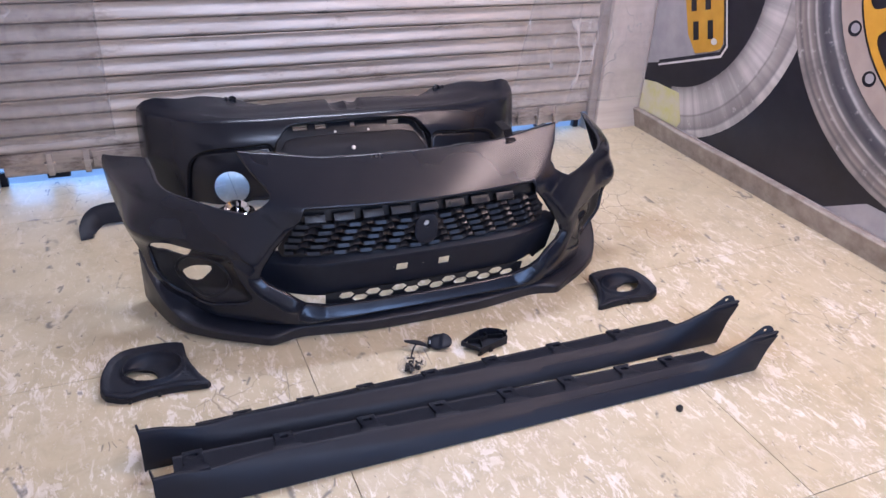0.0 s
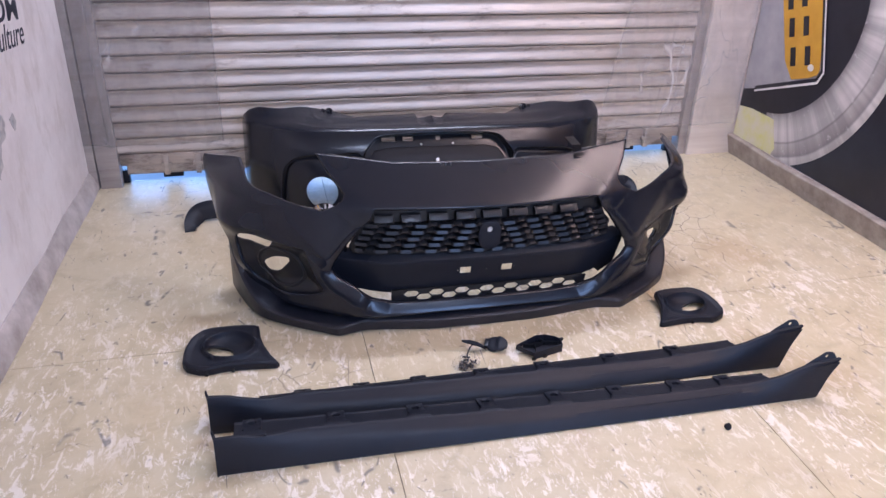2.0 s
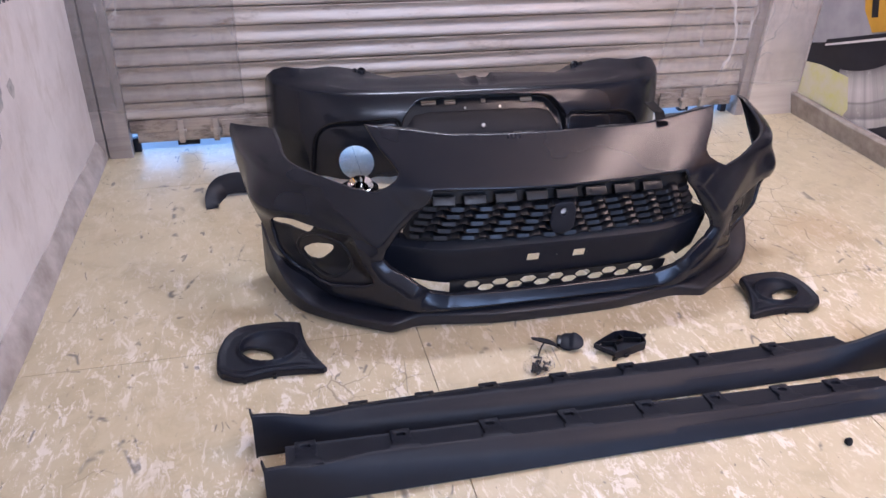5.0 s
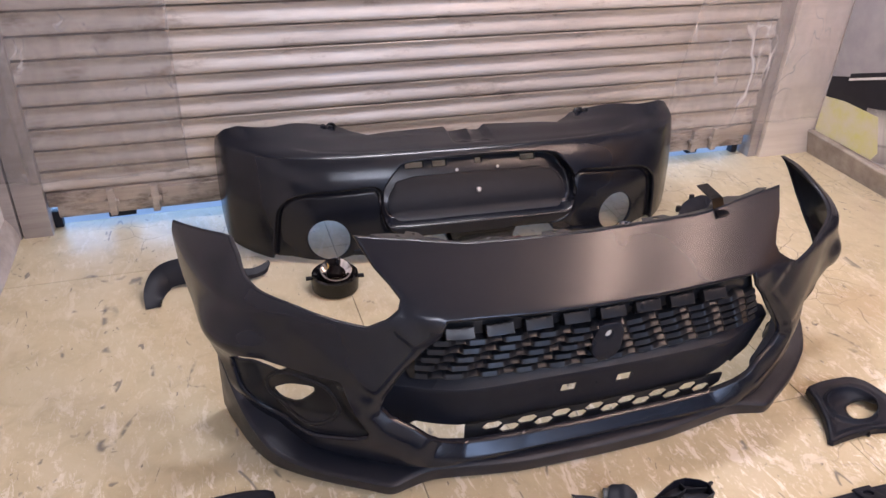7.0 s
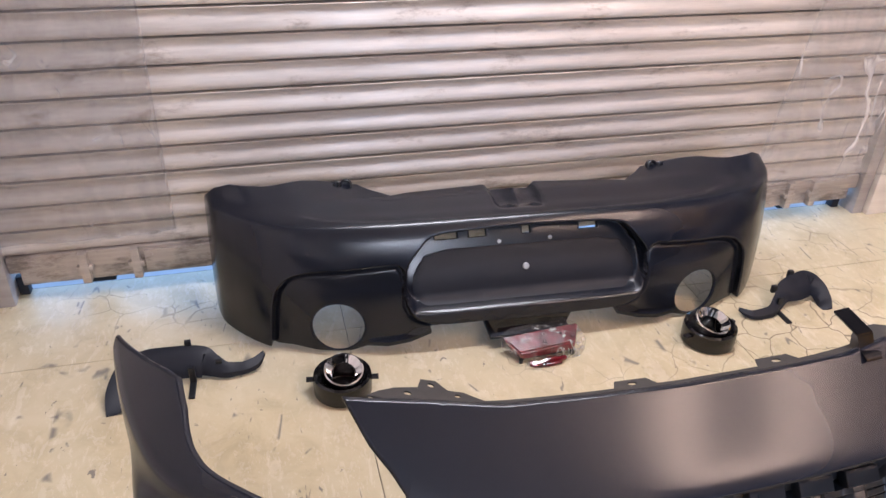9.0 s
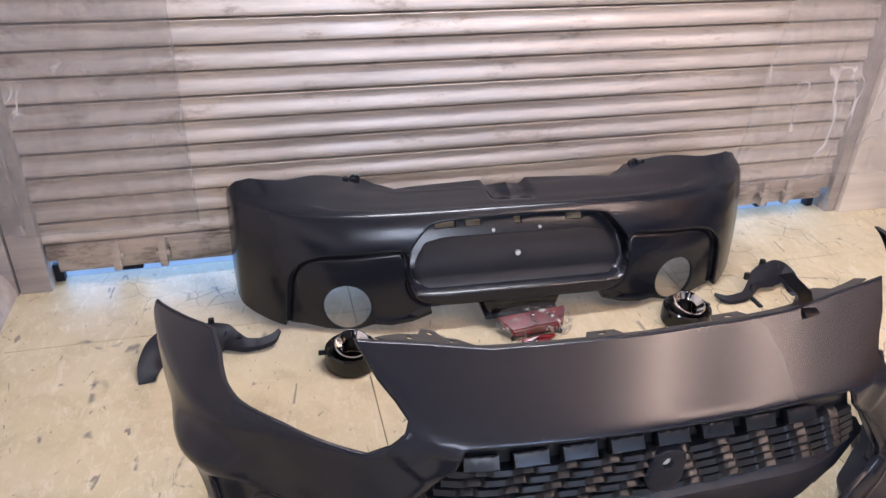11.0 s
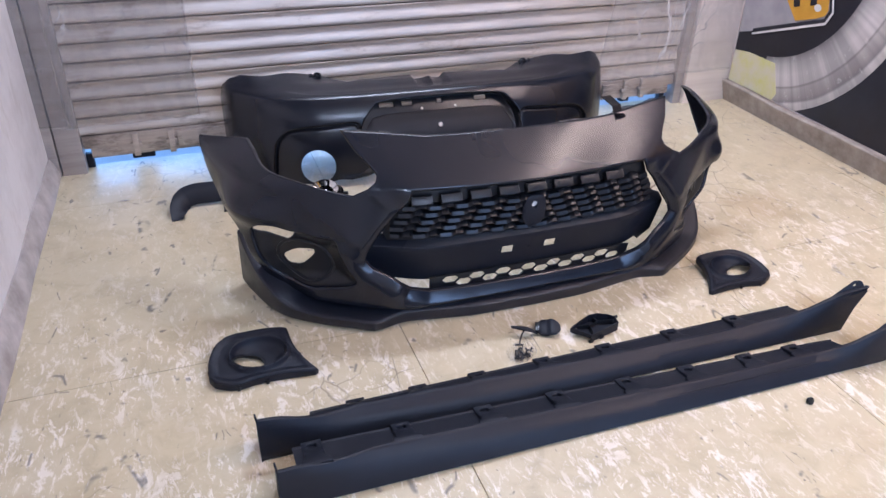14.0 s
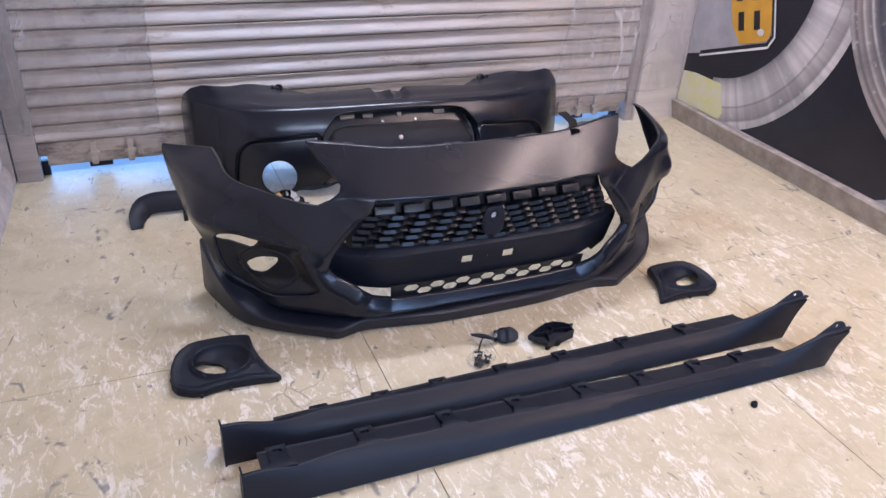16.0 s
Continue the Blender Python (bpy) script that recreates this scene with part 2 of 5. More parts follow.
MATT.node_tree.nodes["Principled BSDF"].inputs["Specular IOR Level"].default_value = 0.32
GLOSS = plain("gloss_black", (0.004, 0.004, 0.005), (0.007, 0.007, 0.008), (0.06, 0.12), 0, 5.0, 300.0, 0.0)
CHROME = plain("chrome", (0.80, 0.80, 0.80), (0.88, 0.88, 0.88), (0.05, 0.10), 1.0, 12.0, 300.0, 0.0)
# lighter black for the up-facing flange; the light on it is in the colour
LIT_BLACK = plain("lit_black_plastic", (0.022, 0.021, 0.020), (0.034, 0.032, 0.030), (0.5, 0.6), 0, 20.0)
BOLT = plain("zinc_bolt", (0.42, 0.42, 0.42), (0.55, 0.55, 0.55), (0.25, 0.4), 1.0)
RED = plain("red_lens", (0.05, 0.001, 0.004), (0.20, 0.004, 0.012), (0.10, 0.25), 0, 30.0, 90.0, 0.5, 0.002, 0.6)
PAVING = plain("outside_paving", (0.45, 0.46, 0.48), (0.60, 0.60, 0.62), (0.7, 0.9), 0, 3.0, 60.0, 0.3)
FILM = film_material("clear_film", 0.78)
# dull film for the left end, its weaker light put into the tone
DULL_FILM = film_material("dimmed_film", 0.72, 7.0, (0.27, 0.25, 0.25))
BAG = film_material("clear_bag", 0.955, 22.0)
WRAP = film_material("crinkled_wrap", 0.985, 26.0, (0.30, 0.28, 0.28), 3.2)


# ---- mesh helpers ----
def set_true_normals(mesh):
    """Shades a moulded panel by the normals of its surface."""
    count = len(mesh.vertices)
    true = np.zeros(count * 3)
    mesh.attributes["true_normal"].data.foreach_get("vector", true)
    true = true.reshape(-1, 3)
    known = np.linalg.norm(true, axis=1) > 0.5
    if known.any():
        corner = np.zeros(len(mesh.loops), int)
        mesh.loops.foreach_get("vertex_index", corner)
        usual = np.zeros(len(mesh.loops) * 3)
        mesh.corner_normals.foreach_get("vector", usual)
        usual = usual.reshape(-1, 3)
        mine = true[corner]
        mine = mine * np.where((mine * usual).sum(1) < 0, -1, 1)[:, None]
        mesh.normals_split_custom_set(np.where(known[corner][:, None], mine, usual).tolist())
    mesh.attributes.remove(mesh.attributes["true_normal"])


def finish(name, bm, mat, parent=None, smooth=True, label=""):
    mesh = bpy.data.meshes.new(name)
    bmesh.ops.recalc_face_normals(bm, faces=bm.faces)
    bm.to_mesh(mesh)
    bm.free()
    if smooth:
        mesh.polygons.foreach_set("use_smooth", [True] * len(mesh.polygons))
        mesh.set_sharp_from_angle(angle=radians(38))
        if "true_normal" in mesh.attributes:
            set_true_normals(mesh)
    mesh.materials.append(mat)
    ob = new(name, mesh)
    if parent:
        ob.parent = parent
    if label:
        tagged(ob, label)
    return ob


def part(name, bm, mat, parent, label="", smooth=True):
    return finish(name, bm, mat, parent, smooth, label)


def thing(name, label, category, m=None, group="", kind=""):
    ob = new(name)
    ob.empty_display_size = 0.05
    if m is not None:
        ob.matrix_world = m
    return tagged(ob, label, category, group, kind)


def box(bm, x0, x1, y0, y1, z0, z1, bevel=0.0, m=None):
    made = bmesh.ops.create_cube(bm, size=1.0, matrix=Matrix.Translation(((x0 + x1) / 2, (y0 + y1) / 2, (z0 + z1) / 2)) @ Matrix.Diagonal((x1 - x0, y1 - y0, z1 - z0, 1)))
    verts = made["verts"]
    if bevel:
        edges = {e for v in verts for e in v.link_edges}
        out = bmesh.ops.bevel(bm, geom=list(edges), offset=bevel, segments=2, affect="EDGES", profile=0.6)
        verts = list({v for f in out["faces"] for v in f.verts} | {v for v in verts if v.is_valid})
    if m is not None:
        bmesh.ops.transform(bm, matrix=m, verts=verts)
    return bm


def turned(bm, profile, m=None, n=40):
    """Turns a profile of (radius, z) round the z axis."""
    rings = [[bm.verts.new((r * math.cos(2 * math.pi * i / n), r * math.sin(2 * math.pi * i / n), z)) for i in range(n)] for r, z in profile]
    for a, b in zip(rings, rings[1:]):
        for i in range(n):
            bm.faces.new((a[i], a[(i + 1) % n], b[(i + 1) % n], b[i]))
    if m is not None:
        bmesh.ops.transform(bm, matrix=m, verts=[v for r in rings for v in r])
    return bm


def lofted(bm, sections, closed=False, caps=True):
    """Skins a row of sections, each a list of points of one length."""
    rows = [[bm.verts.new(p) for p in sec] for sec in sections]
    k = len(rows[0])
    for a, b in zip(rows, rows[1:]):
        for i in range(k if closed else k - 1):
            bm.faces.new((a[i], a[(i + 1) % k], b[(i + 1) % k], b[i]))
    if closed and caps:
        bm.faces.new(rows[0])
        bm.faces.new(rows[-1])
    return bm


def tube(bm, path, radius, n=8):
    secs = []
    for i, p in enumerate(path):
        d = (Vector(path[min(i + 1, len(path) - 1)]) - Vector(path[max(i - 1, 0)])).normalized()
        q = d.to_track_quat("Z", "Y").to_matrix()
        secs.append([Vector(p) + q @ Vector((radius * math.cos(2 * math.pi * j / n), radius * math.sin(2 * math.pi * j / n), 0)) for j in range(n)])
    return lofted(bm, secs, True)


def eased(e0, e1, x):
    t = np.clip((x - e0) / (e1 - e0), 0, 1)
    return t * t * (3 - 2 * t)


def curve_of(xs, ys):
    """A smooth curve through the knots that does not overshoot."""
    xs, ys = np.array(xs, float), np.array(ys, float)
    h, s = np.diff(xs), np.diff(ys) / np.diff(xs)
    d = np.zeros(len(xs))
    d[0], d[-1] = s[0], s[-1]
    for i in range(1, len(xs) - 1):
        if s[i - 1] * s[i] > 0:
            w1, w2 = 2 * h[i] + h[i - 1], h[i] + 2 * h[i - 1]
            d[i] = (w1 + w2) / (w1 / s[i - 1] + w2 / s[i])

    def at(x):
        x = np.asarray(x, float)
        i = np.clip(np.searchsorted(xs, x) - 1, 0, len(xs) - 2)
        t = np.clip((x - xs[i]) / h[i], 0, 1.0)
        over = np.where(x > xs[-1], (x - xs[-1]) * d[-1], 0)
        return (2 * t**3 - 3 * t**2 + 1) * ys[i] + (t**3 - 2 * t**2 + t) * h[i] * d[i] + (3 * t**2 - 2 * t**3) * ys[i + 1] + (t**3 - t**2) * h[i] * d[i + 1] + over

    return at


def edge_distance(p, loop):
    """The distance of each point of p (n, 2) from a closed loop, and whether it lies inside."""
    a = np.array(loop, float)
    b = np.roll(a, -1, 0)
    ab = b - a
    ap = p[:, None] - a[None]
    t = np.clip((ap * ab).sum(-1) / ((ab**2).sum(-1) + 1e-12), 0, 1)
    dist = np.linalg.norm(ap - t[..., None] * ab, axis=-1).min(1)
    x, y = p[:, 0:1], p[:, 1:2]
    cross = ((a[:, 1] > y) != (b[:, 1] > y)) & (x < (b[:, 0] - a[:, 0]) * (y - a[:, 1]) / (b[:, 1] - a[:, 1] + 1e-12) + a[:, 0])
    return dist, cross.sum(1) % 2 == 1


def nearest_on(p, loop):
    """The distance of each point of p (n, 2) from a closed loop, and the nearest point on it."""
    a = np.array(loop, float)
    ab = np.roll(a, -1, 0) - a
    t = np.clip(((p[:, None] - a[None]) * ab).sum(-1) / ((ab**2).sum(-1) + 1e-12), 0, 1)
    foot = a[None] + t[..., None] * ab
    dist = np.linalg.norm(p[:, None] - foot, axis=-1)
    k = dist.argmin(1)
    return dist[np.arange(len(p)), k], foot[np.arange(len(p)), k]


def rounded(loop, times=2):
    """Cuts a loop's corners."""
    for _ in range(times):
        out = []
        for i, a in enumerate(loop):
            b = loop[(i + 1) % len(loop)]
            out += [(a[0] * 0.8 + b[0] * 0.2, a[1] * 0.8 + b[1] * 0.2), (a[0] * 0.2 + b[0] * 0.8, a[1] * 0.2 + b[1] * 0.8)]
        loop = out
    return loop


def split_up(loop, step):
    out = []
    for i, a in enumerate(loop):
        b = loop[(i + 1) % len(loop)]
        n = max(1, round(math.dist(a, b) / step))
        out += [(a[0] + (b[0] - a[0]) * k / n, a[1] + (b[1] - a[1]) * k / n) for k in range(n)]
    return out


def mirrored(half):
    """A loop from its right half, which begins and ends on the axis."""
    return list(half) + [(-a, b) for a, b in reversed(half) if abs(a) > 1e-9]


def circle(cx, cy, rx, ry, n=28):
    return [(cx + rx * math.cos(2 * math.pi * i / n), cy + ry * math.sin(2 * math.pi * i / n)) for i in range(n)]


def sheet(outline, holes, at, step, thick, roll=0.0, fine=None, seams=(), smooth_at=0.0, tall=1.0):
    """A moulded panel: the region inside outline and outside holes, laid on the surface at(u, v), with its thickness and rolled edges."""
    fine = fine or step
    loops = [split_up(outline, fine)] + [split_up(h, fine) for h in holes]
    pts, edges = [], []
    for loop in loops:
        k = len(pts)
        pts += loop
        edges += [(k + i, k + (i + 1) % len(loop)) for i in range(len(loop))]
    rim = np.array(pts)
    lo, hi = rim.min(0), rim.max(0)
    grid = [(lo[0] + (i + 0.5 * (j % 2)) * step, lo[1] + j * step * 0.87) for j in range(int((hi[1] - lo[1]) / step / 0.87) + 1) for i in range(int((hi[0] - lo[0]) / step) + 1)]
    if roll:
        for loop in loops:
            a = np.array(loop)
            t = np.roll(a, -1, 0) - np.roll(a, 1, 0)
            t /= np.linalg.norm(t, axis=1)[:, None] + 1e-9
            for side in (1, -1):
                for k in (0.35, 1.0):
                    grid += [tuple(q) for q in a + side * roll * k * np.stack([-t[:, 1], t[:, 0]], 1)]
    for loop, widths in seams:
        a = np.array(split_up(loop, fine))
        t = np.roll(a, -1, 0) - np.roll(a, 1, 0)
        t /= np.linalg.norm(t, axis=1)[:, None] + 1e-9
        for k in widths:
            grid += [tuple(q) for q in a + k * np.stack([-t[:, 1], t[:, 0]], 1)]
    grid = np.array(grid)
    near = np.full(len(grid), 9.0)
    keep = np.ones(len(grid), bool)
    for i, loop in enumerate(loops):
        d, inside = edge_distance(grid, loop)
        near = np.minimum(near, d)
        keep &= inside if i == 0 else ~inside
    keep &= near > (0.3 * roll if roll else 0.4 * fine)
    pts += [tuple(q) for q in grid[keep]]
    vs, _, fs, *_ = mathutils.geometry.delaunay_2d_cdt([Vector(p) for p in pts], edges, [], 0, 1e-6)
    flat = np.array([tuple(v) for v in vs])
    mid = np.array([flat[list(f)].mean(0) for f in fs])
    ok = np.ones(len(fs), bool)
    for i, loop in enumerate(loops):
        _, inside = edge_distance(mid, loop)
        ok &= inside if i == 0 else ~inside
    u, v, e = flat[:, 0], flat[:, 1], 2e-4
    p = at(u, v)
    n = np.cross(at(u + e, v) - at(u - e, v), at(u, v + e) - at(u, v - e))
    n /= np.linalg.norm(n, axis=1)[:, None] + 1e-12
    if roll:
        d = np.min([edge_distance(flat, loop)[0] for loop in loops], 0)
        t = np.clip(d / roll, 0, 1)
        p = p - n * (roll * (1 - np.sqrt(np.clip(1 - (1 - t) ** 2, 0, 1))))[:, None]
    q = p - n * thick
    bm = bmesh.new()
    true = bm.verts.layers.float_vector.new("true_normal")
    front, back = [bm.verts.new(x) for x in p], [bm.verts.new(x) for x in q]
    if smooth_at:
        e = smooth_at
        n = np.cross(at(u + e, v) - at(u - e, v), at(u, v + e * tall) - at(u, v - e * tall))
        n /= np.linalg.norm(n, axis=1)[:, None] + 1e-12
        rim_at = lambda a, b: np.min([edge_distance(np.stack([a, b], 1), loop)[0] for loop in loops], 0)
        d, e = rim_at(u, v), 5e-4
        if roll:
            pu, pv = at(u + e, v) - at(u - e, v), at(u, v + e) - at(u, v - e)
            g = -(pu * (rim_at(u + e, v) - rim_at(u - e, v))[:, None] + pv * (rim_at(u, v + e) - rim_at(u, v - e))[:, None])
            g /= np.linalg.norm(g, axis=1)[:, None] + 1e-12
            t = np.clip(1 - d / roll, 0, 1)[:, None]
            n = n * np.sqrt(1 - t * t) + g * t
            n /= np.linalg.norm(n, axis=1)[:, None] + 1e-12
        inner = d > 0.15 * roll
        for a, x, good in zip(front, n, inner):
            if good:
                a[true] = x
    count = {}
    for f, good in zip(fs, ok):
        if good:
            bm.faces.new([front[i] for i in f])
            bm.faces.new([back[i] for i in reversed(f)])
            for i in range(len(f)):
                count[(f[i], f[(i + 1) % len(f)])] = 1
    for a, b in count:
        if (b, a) not in count:
            bm.faces.new((front[b], front[a], back[a], back[b]))
    bmesh.ops.delete(bm, geom=[x for x in bm.verts if not x.link_faces], context="VERTS")
    return bm


# ---- structure ----
X0, X1, Y0, YS, TOP = -0.02, 3.27, -2.6, 3.45, 2.75


def slab(name, x0, x1, y0, y1, z0, z1, mat, label, category, bevel=0.0):
    bm = box(bmesh.new(), x0, x1, y0, y1, z0, z1, bevel)
    return tagged(finish(name, bm, mat, None, bevel > 0), label, category, kind="structure")


floor = slab("floor", X0 - 0.5, X1 + 0.2, Y0 - 0.2, YS + 0.06, -0.12, -0.006, JOINT, "old cream marbled vinyl floor with dirty joints", "floor")
SKEW = 0.046


def wall_x(y):
    return -SKEW * (3.40 - y)


bm = lofted(bmesh.new(), [[(wall_x(y) - 0.2, y, -0.1), (wall_x(y), y, -0.1), (wall_x(y), y, TOP), (wall_x(y) - 0.2, y, TOP)] for y in (Y0, YS + 0.3)], True)
tagged(finish("wall_left", bm, WALL, None, False), "scuffed white painted wall with flaking spots", "wall", kind="structure")
slab("wall_right", X1, X1 + 0.2, Y0, YS + 0.3, -0.1, TOP, WALL, "painted side wall behind a printed wheel mural", "wall")
slab("ceiling", X0 - 0.5, X1 + 0.2, Y0 - 0.2, YS + 0.3, TOP, TOP + 0.15, GREY_PLASTER, "plain plastered shop ceiling", "ceiling")
slab("wall_lintel", X0, X1, YS + 0.06, YS + 0.3, 2.35, TOP, WALL, "painted wall over the roller shutter", "wall")
slab("wall_front_left", X0 - 0.5, 2.2, Y0 - 0.2, Y0, -0.1, TOP, WALL, "painted wall beside the open shop front", "wall")
slab("wall_front_right", 2.95, X1, Y0 - 0.2, Y0, -0.1, TOP, WALL, "painted wall beside the open shop front", "wall")
slab("wall_front_lintel", 2.2, 2.95, Y0 - 0.2, Y0, 2.5, TOP, WALL, "painted wall over the open shop front", "wall")
slab("ground", -40, 43, -60, 60, -0.3, -0.13, PAVING, "pale paving outside the shop", "ground")
slab("pavement", -3.0, 6.5, YS + 0.06, 9.0, -0.2, -0.012, PAVING, "sunlit pavement outside the shutter", "pavement")

# rounded cement fillet along the left wall, tapering towards the shutter
secs = []
for i in range(25):
    y = Y0 + (YS - 0.03 - Y0) * i / 24
    w, h, x = 0.030 + 0.004 * math.sin(i * 1.7), 0.085 + 0.008 * math.sin(i * 2.3 + 1), wall_x(y)
    secs.append([(x - 0.02, y, -0.006), (x + w, y, -0.006), (x + w * 0.95, y, h * 0.30), (x + w * 0.55, y, h * 0.72), (x + w * 0.15, y, h), (x - 0.02, y, h + 0.005)])
tagged(finish("baseboard", lofted(bmesh.new(), secs, True), FILLET), "worn painted cement fillet along the white wall", "skirting", kind="structure")
secs = []
for i in range(31):
    y = Y0 + (YS - 0.055 - Y0) * i / 30
    w, h = 0.04 + 0.003 * math.sin(i * 2.1), 0.108 + 0.004 * math.sin(i * 1.3)
    secs.append([(X1 + 0.02, y, -0.006), (X1 - 0.004, y, -0.006), (X1 - w * 0.55, y, h * 0.5), (X1 - w * 0.9, y, h - 0.006), (X1 - w * 0.75, y, h), (X1 + 0.02, y, h)])
tagged(finish("baseboard", lofted(bmesh.new(), secs, True), CONCRETE), "grey cement skirting under the wheel mural", "skirting", kind="structure")

# shutter posts and the painted pier
bm = box(bmesh.new(), X0, 0.035, YS - 0.04, YS + 0.06, -0.006, 2.4, 0.004)
tagged(finish("wall_pier_left", bm, POST), "grimy steel strip between wall and shutter", "pier", kind="structure")
bm = box(bmesh.new(), 0.04, 0.132, YS - 0.034, YS + 0.05, -0.006, 2.4, 0.005)
tagged(finish("trim_post_left", bm, POST), "painted steel guide post of the shutter", "post", kind="structure")
bm = box(bmesh.new(), 2.955, 3.0, YS - 0.036, YS + 0.05, -0.006, 2.4, 0.005)
tagged(finish("trim_post_right", bm, POST), "painted steel guide post of the shutter", "post", kind="structure")
bm = box(bmesh.new(), 3.003, X1, YS - 0.055, YS + 0.3, -0.006, 2.4, 0.006)
tagged(finish("wall_pier_right", bm, PIER), "cream painted pier with chipped foot", "pier", kind="structure")
bm = box(bmesh.new(), X0, 0.04, YS + 0.06, YS + 0.3, -0.006, 2.4)
tagged(finish("wall_return_left", bm, WALL, smooth=False), "wall return behind the shutter post", "wall", kind="structure")

# roller shutter
shutter = thing("roller_shutter", "closed steel roller shutter, dirty pale slats, lifted off the floor", "shutter", pose(0, YS, 0), kind="structure")
PITCH, LOW = 0.0745, 0.150
prof = [(0.024, 0.0), (0.010, 0.0006), (-0.002, 0.0012), (-0.0068, 0.0032), (-0.0086, 0.008), (-0.0084, 0.015), (-0.0062, 0.025), (-0.0028, 0.034), (-0.0002, 0.042), (0.0008, 0.049), (0.0002, 0.056), (-0.0018, 0.062), (-0.0042, 0.0662), (-0.0050, 0.0685), (-0.0040, 0.0697), (0.006, 0.0702), (0.020, 0.0708), (0.024, 0.0745)]
bm = bmesh.new()
n = 30
lofted(bm, [[(0.10 + 2.89 * i / n, y + 0.0012 * math.sin(i * 1.9) * math.sin(z * 60), z) for y, z in prof] for i in range(n + 1)])
slat_mesh = finish("slat", bm, SLAT, shutter)
slat_mesh.location.z = LOW
for k in range(1, 30):
    ob = new("slat", slat_mesh.data)
    ob.parent = shutter
    ob.location = (0.0, 0.0015 * math.sin(k * 2.2), LOW + PITCH * k)
# unseen board added behind the slats to block outdoor light in the grooves
part("curtain_light_stop", box(bmesh.new(), 0.10, 2.99, 0.027, 0.031, 0.10, 2.36), RAIL, shutter, "added board that stops daylight between the slats", smooth=False)
bm = bmesh.new()
box(bm, 0.135, 2.952, -0.018, 0.012, 0.098, 0.150, 0.004)
part("bottom_rail", bm, RAIL, shutter, "dented bottom rail with flaking paint")
bm = bmesh.new()
box(bm, 0.16, 2.93, -0.010, 0.020, 0.052, 0.096, 0.003)
part("bottom_angle", bm, RAIL, shutter, "rusty angle iron under the rail")
for x0, x1, z0, z1 in ((0.50, 0.80, 0.068, 0.140), (0.83, 0.96, 0.06, 0.15), (2.53, 2.61, 0.06, 0.135)):
    bm = box(bmesh.new(), x0, x1, -0.030, -0.0185, z0, z1, 0.003)
    for bx in (x0 + 0.02, x1 - 0.02):
        for bz in (z0 + 0.014, z1 - 0.014):
            turned(bm, [(0.0045, 0), (0.004, 0.003), (0.0005, 0.004)], pose(bx, -0.030, bz, 90), 8)
    part("rail_plate", bm, RAIL, shutter, "riveted repair plate")
for x in (0.335, 0.475, 2.66, 2.76):
    bm = box(bmesh.new(), x - 0.012, x + 0.012, -0.036, -0.010, 0.052, 0.150, 0.003)
    box(bm, x - 0.022, x + 0.022, -0.034, -0.012, 0.090, 0.108, 0.003)
    part("hinge", bm, RAIL, shutter, "small rusty hinge lug")
for x, w in ((0.355, 0.09), (2.70, 0.05), (2.925, 0.03), (0.145, 0.03)):
    bm = box(bmesh.new(), x - w / 2, x + w / 2, 0.022, 0.055, -0.008 if w < 0.04 else 0.018, 0.06, 0.004)
    part("stop_foot", bm, MATT, shutter, "dark rubber stop under the rail")

# floor slabs
JX, JY = [-0.36, 1.037, 2.104, 3.176, 3.40], [-2.7, -1.14, -0.07, 0.99, 2.045, 3.115, 3.50]
for i in range(len(JX) - 1):
    for j in range(len(JY) - 1):
        g = 0.0010
        bm = box(bmesh.new(), JX[i] + g, min(JX[i + 1], X1 + 0.02) - g, JY[j] + g, JY[j + 1] - g, -0.0055, 0.0, 0.0012)
        part("floor_tile", bm, FLOOR, floor, smooth=False)


# ---- front bumper ----
FXK = [0, 0.30, 0.389, 0.45, 0.54, 0.62, 0.70, 0.77, 0.82, 0.86, 0.89, 0.91]
FYK = [-0.005, 0.0, 0.01, 0.03, 0.064, 0.10, 0.135, 0.175, 0.235, 0.33, 0.44, 0.555]
FSK = np.concatenate([[0], np.cumsum(np.hypot(np.diff(FXK), np.diff(FYK)))])
girth = np.arange(-1500, 1501) * 0.001
bell = np.exp(-((np.arange(-90, 91) * 0.001 / 0.028) ** 2) / 2)
bell /= bell.sum()
soft_x = np.convolve(np.sign(girth) * curve_of(FSK, FXK)(np.abs(girth)), bell, "same")
soft_y = np.convolve(curve_of(FSK, FYK)(np.abs(girth)), bell, "same")


def front_x(a):
    return np.interp(a, girth, soft_x)


def front_y(a):
    return np.interp(a, girth, soft_y)


GRILLE_HOLE = mirrored([(0, 0.416), (0.15, 0.418), (0.31, 0.424), (0.378, 0.425), (0.392, 0.390), (0.430, 0.353), (0.468, 0.304), (0.512, 0.247), (0.522, 0.222), (0.500, 0.196), (0.452, 0.170), (0.420, 0.146), (0.388, 0.122), (0.324, 0.102), (0.177, 0.095), (0, 0.094)])
FOG_HOLE = rounded([(0.864, 0.261), (0.821, 0.299), (0.787, 0.303), (0.727, 0.289), (0.651, 0.285), (0.611, 0.284), (0.603, 0.249), (0.580, 0.194), (0.552, 0.150), (0.582, 0.129), (0.660, 0.108), (0.735, 0.096), (0.785, 0.104), (0.818, 0.126), (0.838, 0.168)], 1)


def ramped(x, w=0.006):
    return 0.5 * (x + np.sqrt(x * x + w * w))


